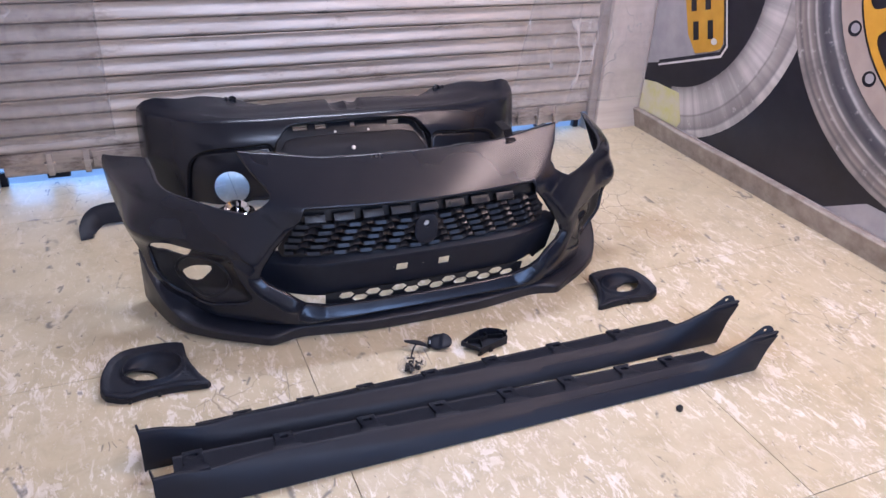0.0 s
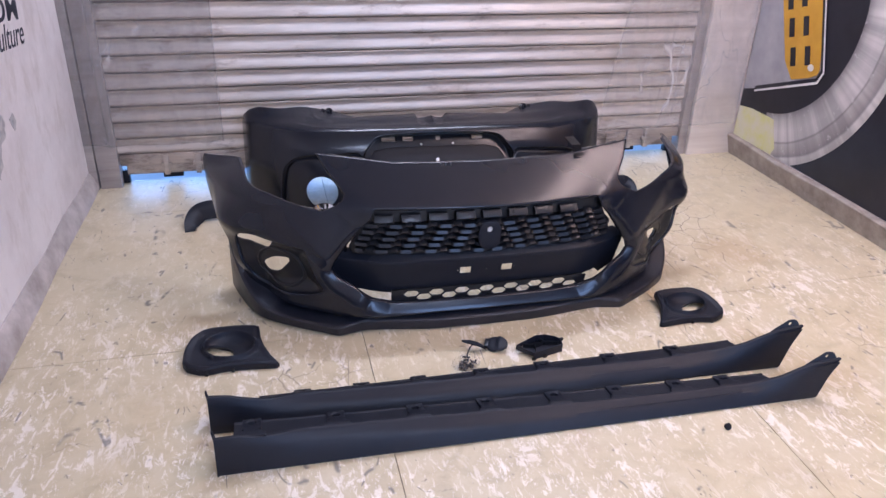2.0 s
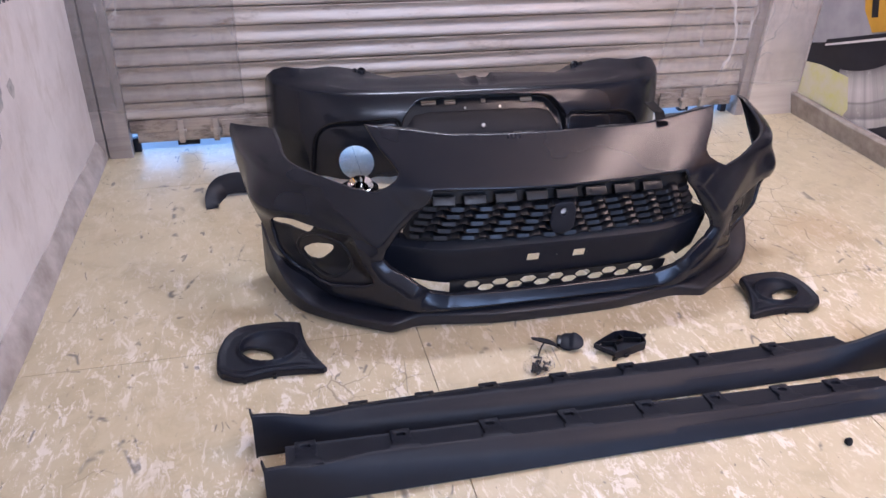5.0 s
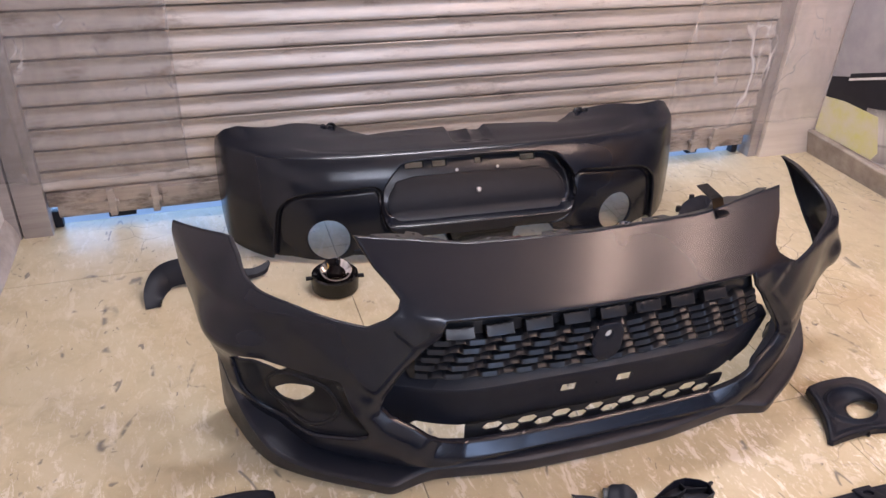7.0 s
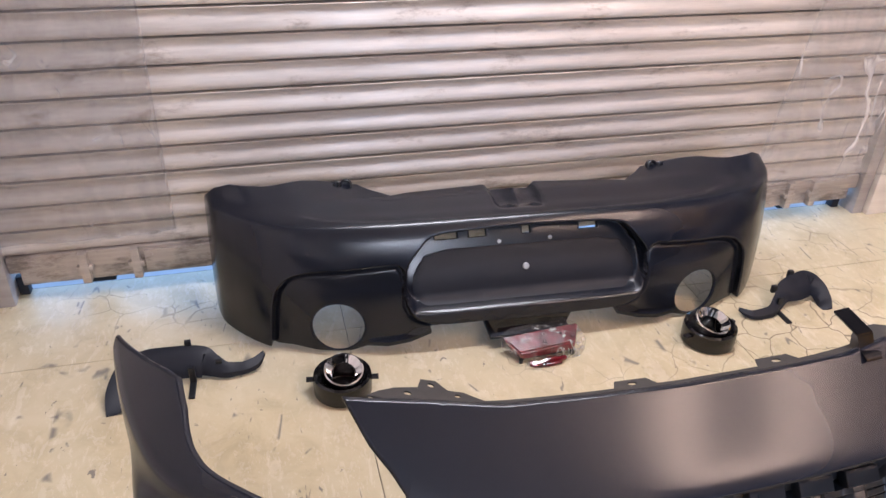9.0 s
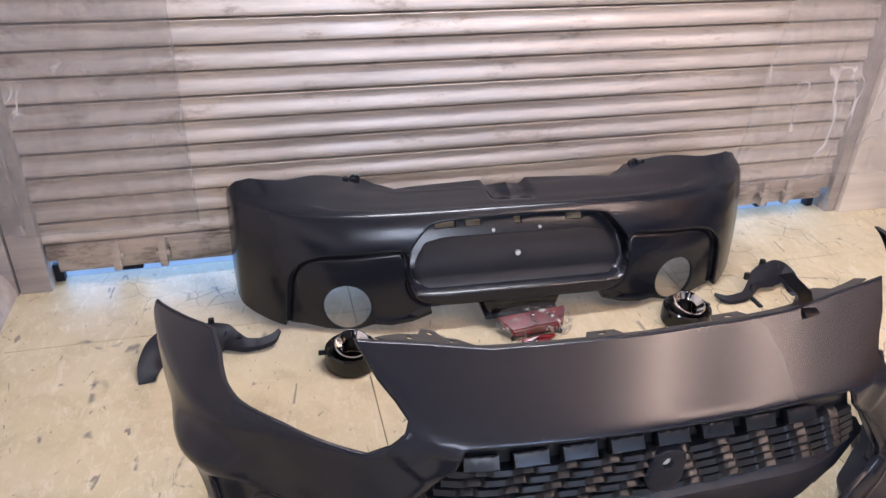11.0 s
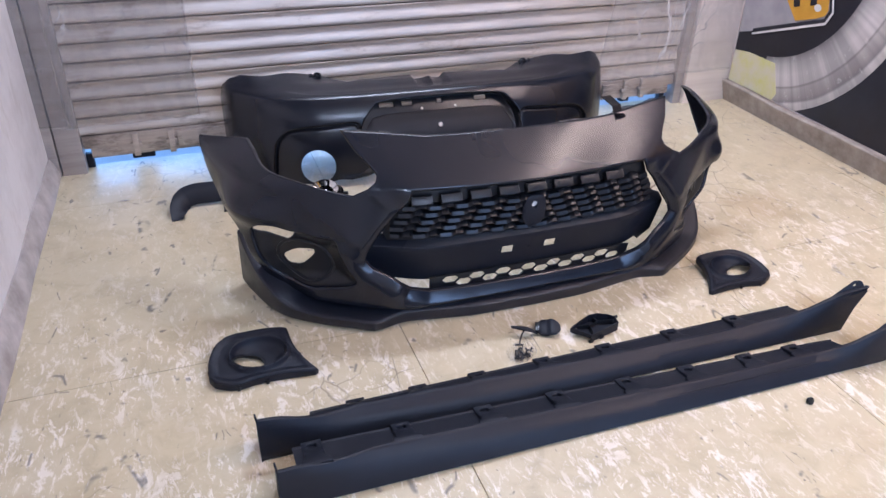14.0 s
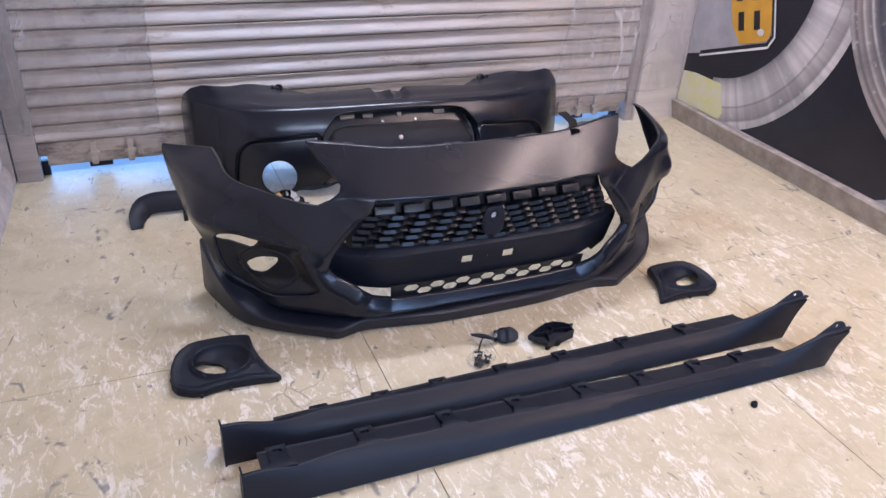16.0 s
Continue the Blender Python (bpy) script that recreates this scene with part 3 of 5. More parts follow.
# the ridge round the mouth, by the height of the nearest point on the mouth's edge: how far it stands proud, how deep the
# bevel inside it is cut, and how wide that bevel is
ridge_out = curve_of([0.09, 0.10, 0.125, 0.15, 0.22, 0.30, 0.35, 0.385, 0.60], [0.042, 0.044, 0.054, 0.062, 0.061, 0.036, 0.014, 0.0, 0.0])
ridge_cut = curve_of([0.09, 0.15, 0.22, 0.30, 0.35, 0.385, 0.60], [0.034, 0.025, 0.026, 0.024, 0.012, 0.0, 0.0])
ridge_wide = curve_of([0.09, 0.15, 0.22, 0.30, 0.42, 0.60], [0.044, 0.046, 0.034, 0.026, 0.020, 0.020])


def base_at(s, z, deep=0.0):
    """The bumper's curved face, by the distance s along its girth and the height z."""
    s, z = np.broadcast_arrays(np.asarray(s, float), np.asarray(z, float))
    a = np.abs(s)
    x, y, e = front_x(a), front_y(a), 4e-3
    tx, ty = front_x(a + e) - front_x(a - e), front_y(a + e) - front_y(a - e)
    n = np.hypot(tx, ty)
    tx, ty = tx / n, ty / n
    up = ramped(z - 0.43, 0.012)
    d = (0.7 + 0.6 * eased(0.62, 0.84, x)) * up
    d = d + 0.030 * eased(0.062, 0.036, z) - 0.030 * np.exp(-(((z - 0.325) / 0.045) ** 2)) * eased(0.70, 0.85, a) * eased(1.05, 0.88, a)
    d = d + 0.045 * eased(0.2, 0.07, z) * eased(0.66, 0.78, a) + deep
    # the bonnet strip is a flat plane that leans back and meets the cheeks in a fold
    cheek, strip = y + tx * d, (1.36 - 0.40 * np.minimum(x, 0.62) ** 2) * (z - 0.414) - 0.010 + 0.03 * x * x
    strip = np.where(x < 0.62, strip, strip - 0.8 * (x - 0.62))
    return np.stack([np.sign(s) * (x - ty * d), strip + ramped(cheek - strip, 0.014), z], -1)


def front_at(s, z, deep=0.0):
    """The same face with the cheeks and chin pushed forward and the mouth's bevel cut in."""
    s, z = np.broadcast_arrays(np.asarray(s, float), np.asarray(z, float))
    a = np.abs(s)
    gap, foot = nearest_on(np.stack([s.ravel(), z.ravel()], 1), GRILLE_HOLE)
    gap, zn = gap.reshape(s.shape), foot[:, 1].reshape(s.shape)
    wide = ridge_wide(zn)
    push = ridge_out(zn) * np.clip(1 - ramped(gap - wide, 0.030) / 0.23, 0, 1) - ridge_cut(zn) * ramped(1 - gap / wide, 0.45)
    p = base_at(s, z, deep)
    p[..., 1] -= push
    return p


front = thing("front_bumper", "matt black unpainted sport front bumper lying upright on the floor", "car bumper", pose(1.459, 2.05, 0.001, 0, 0.55, 0))
BODY = mirrored([(0, 0.527), (0.16, 0.529), (0.30, 0.533), (0.487, 0.552), (0.587, 0.562), (0.538, 0.514), (0.502, 0.487), (0.479, 0.465), (0.483, 0.450), (0.513, 0.431), (0.548, 0.415), (0.614, 0.424), (0.72, 0.446), (0.79, 0.457), (0.838, 0.467), (0.909, 0.486), (0.981, 0.497), (1.025, 0.489), (1.124, 0.464), (1.228, 0.436), (1.117, 0.355), (1.023, 0.305), (0.95, 0.268), (0.900, 0.225), (0.886, 0.20), (0.878, 0.15), (0.862, 0.10), (0.825, 0.055), (0.75, 0.030), (0.60, 0.022), (0.40, 0.022), (0, 0.022)])
part("body", sheet(BODY, [GRILLE_HOLE, FOG_HOLE, [(-a, b) for a, b in reversed(FOG_HOLE)]], front_at, 0.016, 0.004, 0.006, 0.008, [(GRILLE_HOLE, (0.010, 0.020, 0.030, 0.040, 0.050, 0.055, 0.060, 0.070, -0.010, -0.020, -0.030, -0.040, -0.050, -0.055, -0.060, -0.070))], 0.005), BLACK, front)

# splitter lip under it
LIP = [(0, -0.047, 0.042), (0.17, -0.044, 0.042), (0.40, -0.014, 0.044), (0.455, -0.022, 0.040), (0.497, -0.030, 0.036), (0.56, 0.002, 0.036), (0.63, 0.042, 0.036), (0.70, 0.09, 0.042), (0.745, 0.13, 0.055), (0.785, 0.20, 0.085), (0.81, 0.27, 0.12), (0.828, 0.33, 0.165), (0.835, 0.36, 0.19)]
knots = np.arange(len(LIP))
lip_x, lip_y, lip_h = (curve_of(knots, [p[i] for p in LIP]) for i in range(3))
secs = []
for i in range(-96, 97):
    k, side = abs(i) / 8, (1 if i >= 0 else -1)
    x, y, h = float(lip_x(k)), float(lip_y(k)), float(lip_h(k))
    dx, dy = float(lip_x(k + 0.6) - lip_x(max(k - 0.6, 0))), float(lip_y(k + 0.6) - lip_y(max(k - 0.6, 0)))
    q = math.hypot(dx, dy) or 1
    nx, ny = -dy / q, dx / q
    deep = 0.055 + 0.055 * float(eased(4.5, 6.0, k) * eased(11.0, 8.5, k)) - 0.030 * float(eased(6.5, 11, k))
    row = [(0.012, 0.0), (0.003, 0.003), (0.0, 0.010), (0.0, h - 0.006), (0.004, h - 0.001), (0.012, h + 0.001), (deep, h + 0.008), (deep, h), (0.020, h - 0.006), (0.014, 0.004)]
    secs.append([(side * (x + nx * r), y + ny * r, z) for r, z in row])
part("splitter_lip", lofted(bmesh.new(), secs, True), RIBBED, front, "textured black splitter lip")


UP = mirrored([(0, 0.425), (0.30, 0.430), (0.385, 0.436), (0.425, 0.36), (0.468, 0.285), (0.455, 0.258), (0, 0.250)])


def inside_of(loop, cells, gap, away=()):
    out = []
    for c in cells:
        d, ins = edge_distance(np.array(c), loop)
        cx, cz = sum(p[0] for p in c) / 6, sum(p[1] for p in c) / 6
        if ins.all() and d.min() > gap and all(math.hypot((cx - x) / rx, (cz - z) / rz) > 1 for x, z, rx, rz in away):
            out.append(c)
    return out


part("grille_frame", sheet(UP, [[(a * 0.955, 0.265 + (b - 0.250) * 0.60) for a, b in UP]], lambda s, z: base_at(s, z, 0.030), 0.03, 0.010, 0.0, 0.02), GRILLE, front, "black surround of the grille insert")
part("grille_backing", sheet(UP, [], lambda s, z: base_at(s, z, 0.050), 0.05, 0.003), MATT, front)


def wave(p):
    return float(np.interp(p % 1.0, [0, 0.13, 0.27, 0.73, 0.87, 1.0], [1, 1, -1, -1, 1, 1]))


# stepped bars: short high flats that face up, long low ones between them, each row set further out than the one above
for r in range(5):
    z0 = 0.2715 + 0.0225 * r
    half = float(np.interp(z0, [0.258, 0.285, 0.36, 0.40], [0.440, 0.450, 0.408, 0.388]))
    bm, secs = bmesh.new(), []
    for i in range(241):
        s = -half + 2 * half * i / 240
        w = wave((abs(s) - 0.060 + 0.52 * (z0 - 0.295)) / 0.081)
        z, out, slope = z0 + 0.045 * (abs(s) - 0.14) + 0.0056 * w, 0.0035 * w, 0.0065 + 0.0035 * w
        secs.append([tuple(base_at(s, z + dz, dd - out)) for dd, dz in ((0.008, -0.0062), (0.0075, -0.0048), (0.0085 + slope, 0.0050), (0.034, 0.0062), (0.036, 0.0025), (0.018, -0.0072))])
    lofted(bm, secs, True)
    part("grille_bar", bm, GRILLE, front, "stepped bar of the grille insert")
for k in range(8):
    s = -0.382 + k * 0.0888
    bm = sheet([(s, 0.383), (s + 0.064, 0.383), (s + 0.064, 0.404), (s, 0.404)], [], lambda a, b: base_at(a, b, 0.002 + 0.75 * (b - 0.383)), 0.02, 0.018, 0.002)
    part("grille_block", bm, GRILLE, front)
# emblem carrier in the middle of the grille
bm = sheet(rounded([(-0.038, 0.294), (-0.022, 0.268), (0.022, 0.268), (0.038, 0.294), (0.038, 0.342), (0.024, 0.368), (-0.024, 0.368), (-0.038, 0.342)], 1), [circle(0, 0.337, 0.0095, 0.012, 14)], lambda s, z: base_at(s, z, 0.002), 0.02, 0.012, 0.003)
carrier = part("emblem_carrier", bm, MATT, front, "bare black emblem carrier with a mounting hole")
# pale disc added in the hole; its colour stands for bright floor beyond
bm = turned(bmesh.new(), [(0.0005, -0.003), (0.0092, -0.002), (0.0095, 0.0)], None, 18)
bmesh.ops.transform(bm, matrix=Matrix.Translation((0, 0.006, 0.337)) @ pose(0, 0, 0, 90), verts=bm.verts)
part("hole_disc", bm, plain("pale_disc", (0.62, 0.60, 0.56), (0.72, 0.70, 0.66)), carrier, "pale disc filling the hole in the carrier")

# panel for the number plate
def plate_at(s, t):
    s, t = np.broadcast_arrays(np.asarray(s, float), np.asarray(t, float))
    ends = eased(0.30, 0.50, np.abs(s))
    z = np.interp(t, [0, 0.4, 1.0, 1.3], [0.262, 0.234, 0.114, 0.058])
    deep = np.interp(t, [0, 0.36, 0.44, 1.0, 1.3], [0.045, 0.008, 0.008, 0.030, 0.042]) + 0.022 * ends
    p = base_at(np.minimum(np.abs(s), 0.54), 0.30 + 0 * z, 0.0)
    return np.stack([np.sign(s) * np.abs(p[..., 0]), p[..., 1] + deep, z], -1)


squares = [[(c - 0.019, 0.295), (c + 0.019, 0.295), (c + 0.019, 0.435), (c - 0.019, 0.435)] for c in (-0.072, 0.072)]
dots = [circle(c, 0.365, 0.003, 0.015, 8) for c in (-0.098, 0.0, 0.098)]
bm = sheet(mirrored([(0, 0), (0.33, 0.0), (0.425, 0.04), (0.455, -0.10), (0.52, 0.0), (0.535, 0.50), (0.53, 0.85), (0.50, 1.0), (0, 1.0)]), squares + dots, lambda s, t: plate_at(s, 1 - t), 0.03, 0.004, 0.0, 0.02)
part("plate_panel", bm, MATT, front, "grained number plate panel with two square holes")
bm = sheet([(-0.40, 0.655), (0.40, 0.655), (0.37, 0.965), (-0.37, 0.965)], [], lambda s, t: plate_at(s, 1 - t) + np.array((0, -0.0016, 0.0012)), 0.03, 0.001, 0.0, 0.02)
part("ribbed_strip", bm, RIBBED, front, "finely ribbed strip along the panel's top")

LOWG = [(-0.322, 0.082), (-0.18, 0.076), (0, 0.075), (0.18, 0.076), (0.33, 0.084), (0.37, 0.100), (0.375, 0.126), (0.34, 0.132), (0.18, 0.130), (-0.322, 0.130)]
cells = []
for k in range(17):
    cx, cz = -0.298 + 0.0435 * k, (0.0985 if k % 2 == 0 else 0.1135)
    cells.append([(cx - 0.0270, cz), (cx - 0.014, cz - 0.0118), (cx + 0.014, cz - 0.0118), (cx + 0.0270, cz), (cx + 0.014, cz + 0.0118), (cx - 0.014, cz + 0.0118)])
part("lower_grille", sheet(LOWG, inside_of(LOWG, cells, 0.001), lambda s, z: base_at(s, z, 0.012), 0.03, 0.005, 0.0, 0.02), GRILLE, front, "open honeycomb strip below the plate panel")
for side in (-1, 1):
    bm = bmesh.new()
    tube(bm, [tuple(base_at(side * a, z, 0.05)) for a, z in ((0.385, 0.41), (0.425, 0.37), (0.450, 0.33), (0.480, 0.30), (0.485, 0.24), (0.47, 0.20), (0.44, 0.15), (0.40, 0.125))], 0.007, 8)
    part("grille_side_bracket", bm, MATT, front, "black side bracket of the grille insert")


# fog lamp pockets
def pocket_at(side):
    def at(s, z, deep=0.0):
        flat = np.stack([np.abs(s).ravel(), z.ravel()], 1)
        d, ins = edge_distance(flat, FOG_HOLE)
        well = (np.where(ins, eased(0.0, 0.05, d), 0) * 0.022).reshape(np.shape(s))
        return front_at(s, z, 0.011 + well + deep)
    return at


for side in (-1, 1):
    outer = [(0.882, 0.262), (0.85, 0.262), (0.80, 0.248), (0.75, 0.244), (0.735, 0.262), (0.715, 0.298), (0.62, 0.302), (0.592, 0.290), (0.585, 0.25), (0.560, 0.195), (0.532, 0.150), (0.570, 0.112), (0.655, 0.074), (0.742, 0.030), (0.832, 0.030), (0.886, 0.075), (0.886, 0.165)]
    hole = rounded([(0.774, 0.186), (0.731, 0.218), (0.678, 0.228), (0.676, 0.212), (0.718, 0.160), (0.763, 0.147)], 1)
    if side < 0:
        outer, hole = [(-a, b) for a, b in reversed(outer)], [(-a, b) for a, b in reversed(hole)]
    part("fog_lamp_pocket", sheet(outer, [hole], pocket_at(side), 0.012, 0.003, 0.003, 0.007, [([(side * a, b) for a, b in FOG_HOLE][::side], (0.0, 0.010, 0.020, 0.030, 0.040, 0.050))], 0.008), GRILLE, front, "glossy black fog lamp pocket with an empty hole")
    ring = [tuple(pocket_at(side)(np.array([side * a]), np.array([b]), 0.002)[0]) for a, b in circle(0.706, 0.186, 0.083, 0.066, 40)]
    part("lamp_ring", tube(bmesh.new(), ring + ring[:1], 0.006, 8), GRILLE, front, "raised black ring round the lamp hole")

# mounting flange and tabs behind the bonnet edge
top_z = curve_of([0, 0.16, 0.30, 0.487, 0.56], [0.527, 0.529, 0.533, 0.552, 0.565])


def flange_at(s, w):
    p = front_at(s, top_z(np.abs(s)), 0.001)
    return p + np.stack([0 * w, w + 0.003, -0.25 * w - 0.008], -1)


edge = [(-0.545, 0.0), (0.545, 0.0), (0.53, 0.020), (0.46, 0.022), (0.44, 0.045), (0.40, 0.058), (0.37, 0.044), (0.34, 0.022), (0.225, 0.016), (0.215, 0.036), (0.155, 0.036), (0.145, 0.014), (-0.04, 0.014), (-0.05, 0.034), (-0.105, 0.034), (-0.115, 0.014), (-0.33, 0.016), (-0.36, 0.042), (-0.39, 0.046), (-0.405, 0.074), (-0.435, 0.076), (-0.448, 0.048), (-0.49, 0.040), (-0.52, 0.022)]
spots = [circle(-0.42, 0.058, 0.007, 0.007, 10), circle(-0.375, 0.030, 0.006, 0.005, 8), circle(-0.47, 0.026, 0.007, 0.006, 8), circle(-0.08, 0.022, 0.008, 0.005, 10), circle(0.185, 0.022, 0.009, 0.006, 10), circle(0.405, 0.040, 0.007, 0.007, 10)]
part("mounting_flange", sheet(edge, spots, flange_at, 0.02, 0.0025, 0.0, 0.01), LIT_BLACK, front, "perforated mounting flange with tabs")
bm = bmesh.new()
lofted(bm, [[(x, y, z), (x + 0.034, y + 0.004, z), (x + 0.034, y + 0.007, z + 0.003), (x, y + 0.003, z + 0.003)] for x, y, z in ((0.325, 0.128, 0.524), (0.325, 0.150, 0.530), (0.324, 0.162, 0.550), (0.321, 0.190, 0.555), (0.318, 0.218, 0.560))], True)
part("bracket", bm, GLOSS, front, "upright black mounting bracket")

# ---- rear bumper ----
RXK = [0, 0.30, 0.50, 0.60, 0.70, 0.77, 0.822, 0.842, 0.850]
RYK = [0, 0.0, 0.01, 0.03, 0.07, 0.13, 0.20, 0.30, 0.40]
RSK = np.concatenate([[0], np.cumsum(np.hypot(np.diff(RXK), np.diff(RYK)))])
rear_x, rear_y = curve_of(RSK, RXK), curve_of(RSK, RYK)
VK = [0, 0.1, 0.25, 0.4, 0.55, 0.65, 0.75, 0.88, 1.0, 1.1]
rear_py = curve_of(VK, [-0.045, -0.044, -0.038, -0.025, 0.0, 0.022, 0.065, 0.17, 0.26, 0.33])
rear_pz = curve_of(VK, [0.0, 0.03, 0.09, 0.16, 0.225, 0.275, 0.330, 0.354, 0.378, 0.396])
RECESS = rounded(mirrored([(0, 0.715), (0.262, 0.705), (0.298, 0.66), (0.342, 0.56), (0.352, 0.39), (0.328, 0.300), (0.28, 0.285), (0, 0.285)]), 3)
SHELF = [(-0.02, 0.756), (0.275, 0.760), (0.42, 0.764), (0.54, 0.778), (0.615, 0.805), (0.655, 0.85), (0.67, 0.90), (0.66, 1.0), (0.64, 1.25), (-0.02, 1.25)]
SIDE = rounded([(0.33, 0.597), (0.45, 0.578), (0.580, 0.566), (0.645, 0.525), (0.690, 0.40), (0.715, -0.3), (0.0, -0.3), (0.0, 0.21), (0.33, 0.21)], 3)


def rear_at(s, v, deep=0.0):
    s, v = np.broadcast_arrays(np.asarray(s, float), np.asarray(v, float))
    a = np.abs(s)
    x, y = rear_x(a), rear_y(a)
    flat = np.stack([s.ravel(), v.ravel() * 0.42], 1)
    scaled = lambda loop: [(p, q * 0.42) for p, q in loop]
    d, ins = edge_distance(flat, scaled(RECESS))
    well = np.where(ins, eased(0.0, 0.018, d), 0).reshape(s.shape) * np.interp(v, [0.28, 0.66], [0.040, 0.074])
    flat[:, 0] = np.abs(flat[:, 0])
    d, ins = edge_distance(flat, scaled(SIDE))
    d, ins = d.reshape(s.shape), ins.reshape(s.shape)
    step = np.where(ins, 0.022 * eased(0, 0.010, d) + 0.006 * np.exp(-(((d - 0.012) / 0.006) ** 2)), 0)
    step = step * eased(0.012, 0.0, well)
    notch = 0.020 * eased(0.075, 0.055, np.abs(s - 0.0)) * eased(0.80, 0.86, v)
    d, ins = edge_distance(flat, scaled(SHELF))
    d = d.reshape(s.shape)
    d = np.where(ins.reshape(s.shape), d, 0)
    scoop = eased(0.0, 0.060, d) * eased(0.62, 0.38, a)
    dip = 0.010 * eased(0, 0.010, d) * eased(0.885, 0.82, v) * eased(0.64, 0.50, a) + scoop * np.clip(rear_pz(v) - 0.335, 0, 1)
    y = y + rear_py(v) * (1 - 0.5 * eased(0.5, 0.8, x)) + 0.050 * scoop * eased(0.77, 0.93, v) + well + step + deep
    lift = 0.012 * eased(0.66, 0.80, a) * eased(0.8, 1.0, v)
    return np.stack([np.sign(s) * x, y, rear_pz(v) - notch - dip + lift], -1)


def rear_v(z):
    return float(np.interp(z, rear_pz(np.linspace(0, 1.1, 200)), np.linspace(0, 1.1, 200)))


rear = thing("rear_bumper", "matt black unpainted rear bumper leaning against the shutter", "car bumper", pose(1.523, 3.0, 0.012, 0, 0.5, -1.79))
tail = [(0.518 + 0.069 * math.cos(i * math.pi / 16), rear_v(0.069 + 0.070 * math.sin(i * math.pi / 16))) for i in range(32)]
REAR = mirrored([(0, 0.925), (0.30, 0.90), (0.345, 0.89), (0.395, 0.93), (0.425, 0.975), (0.465, 0.985), (0.60, 1.0), (0.72, 1.0), (0.80, 0.97), (0.86, 0.91), (1.05, 0.62), (1.03, 0.30), (0.93, 0.04), (0.80, -0.01), (0.70, -0.005), (0.64, 0.02), (0.59, 0.0), (0.50, -0.02), (0.44, 0.04), (0.375, 0.05), (0.31, 0.17), (0.165, 0.18), (0.12, 0.20), (0, 0.20)])
slots = [[(a, 0.626), (b, 0.626), (b, 0.656), (a, 0.656)] for a, b in ((-0.245, -0.185), (-0.15, -0.105), (0.0, 0.02), (0.165, 0.215))]
body = part("body", sheet(REAR, [tail, [(-a, b) for a, b in reversed(tail)]] + slots, rear_at, 0.012, 0.004, 0.005, 0.007, [(RECESS, (-0.003, 0, 0.006, 0.014, 0.024, 0.036, 0.05, 0.07)), (SIDE, (0.004, 0, -0.004, -0.008, -0.013, -0.018, -0.024, -0.034)), ([(-a, b) for a, b in reversed(SIDE)], (0.004, 0, -0.004, -0.008, -0.013, -0.018, -0.024, -0.034)), (SHELF, (-0.004, 0, 0.006, 0.014, 0.024)), ([(-a, b) for a, b in reversed(SHELF)], (-0.004, 0, 0.006, 0.014, 0.024))], 0.003, 2.4), BLACK, rear)
part("plate_recess_cover", sheet(rounded(mirrored([(0, 0.580), (0.272, 0.580), (0.312, 0.47), (0.318, 0.37), (0.295, 0.318), (0.27, 0.310), (0, 0.310)]), 1), [], lambda s, v: rear_at(s, v, -0.003), 0.03, 0.002, 0.002), MATT, rear, "grained plate panel in the recess")
bm = bmesh.new()
tube(bm, [tuple(rear_at(a, 0.672, -0.004)) for a in np.linspace(-0.235, 0.2, 16)], 0.005, 8)
part("recess_bar", bm, GRILLE, rear, "thin black bar in the lamp slot")
for x, z in ((0.0, 0.463), (-0.07, 0.600), (0.075, 0.600)):
    p = rear_at(x, z, -0.005)
    bm = turned(bmesh.new(), [(0.0095, 0.0), (0.0095, 0.003), (0.007, 0.005), (0.0005, 0.005)], Matrix.Translation(tuple(p)) @ pose(0, 0, 0, 60), 16)
    bmesh.ops.scale(bm, vec=(1, 1, 1) if x == 0 else (0.6, 0.6, 0.6), space=Matrix.Translation(-Vector(tuple(p))), verts=bm.verts)
    part("bolt", bm, BOLT, rear, "bare metal bolt")
for side in (-1, 1):
    for ds, size in ((0.0, 1.0), (-0.030 * side if side < 0 else 0.024, 0.6)):
        p = rear_at(side * 0.459 + (ds if side > 0 else -0.028 if ds else 0), 0.965, -0.002)
        bm = turned(bmesh.new(), [(0.019, -0.012), (0.0175, 0.004), (0.013, 0.006), (0.010, -0.004), (0.0005, -0.006)], Matrix.Translation(tuple(p)) @ pose(0, 0, 0, 55) @ Matrix.Scale(size, 4), 20)
        part("fixing_boss", bm, GRILLE, rear, "round clip boss on the upper edge")
# dark diffuser scoop and fins under the plate
bm = bmesh.new()
lofted(bm, [[(-0.125, y, z), (0.125, y, z), (0.10, y + e, z - h), (-0.10, y + e, z - h)] for y, z, e, h in ((-0.035, 0.085, -0.012, 0.052), (0.06, 0.085, 0.0, 0.052))], True)
part("diffuser_scoop", bm, GLOSS, rear, "gloss black diffuser scoop")
bm = bmesh.new()
box(bm, -0.115, 0.115, -0.060, 0.05, 0.020, 0.032, 0.004)
part("diffuser_lip", bm, BLACK, rear)
for side in (-1, 1):
    bm = bmesh.new()
    lofted(bm, [[(side * a, y, z), (side * a, y + 0.06, z), (side * a, y + 0.06, z - 0.012), (side * a, y, z - 0.012)] for a, y, z in ((0.27, -0.02, 0.045), (0.33, -0.035, 0.035), (0.39, -0.035, 0.028), (0.44, -0.025, 0.03))], True)
    part("diffuser_fin", bm, BLACK, rear)


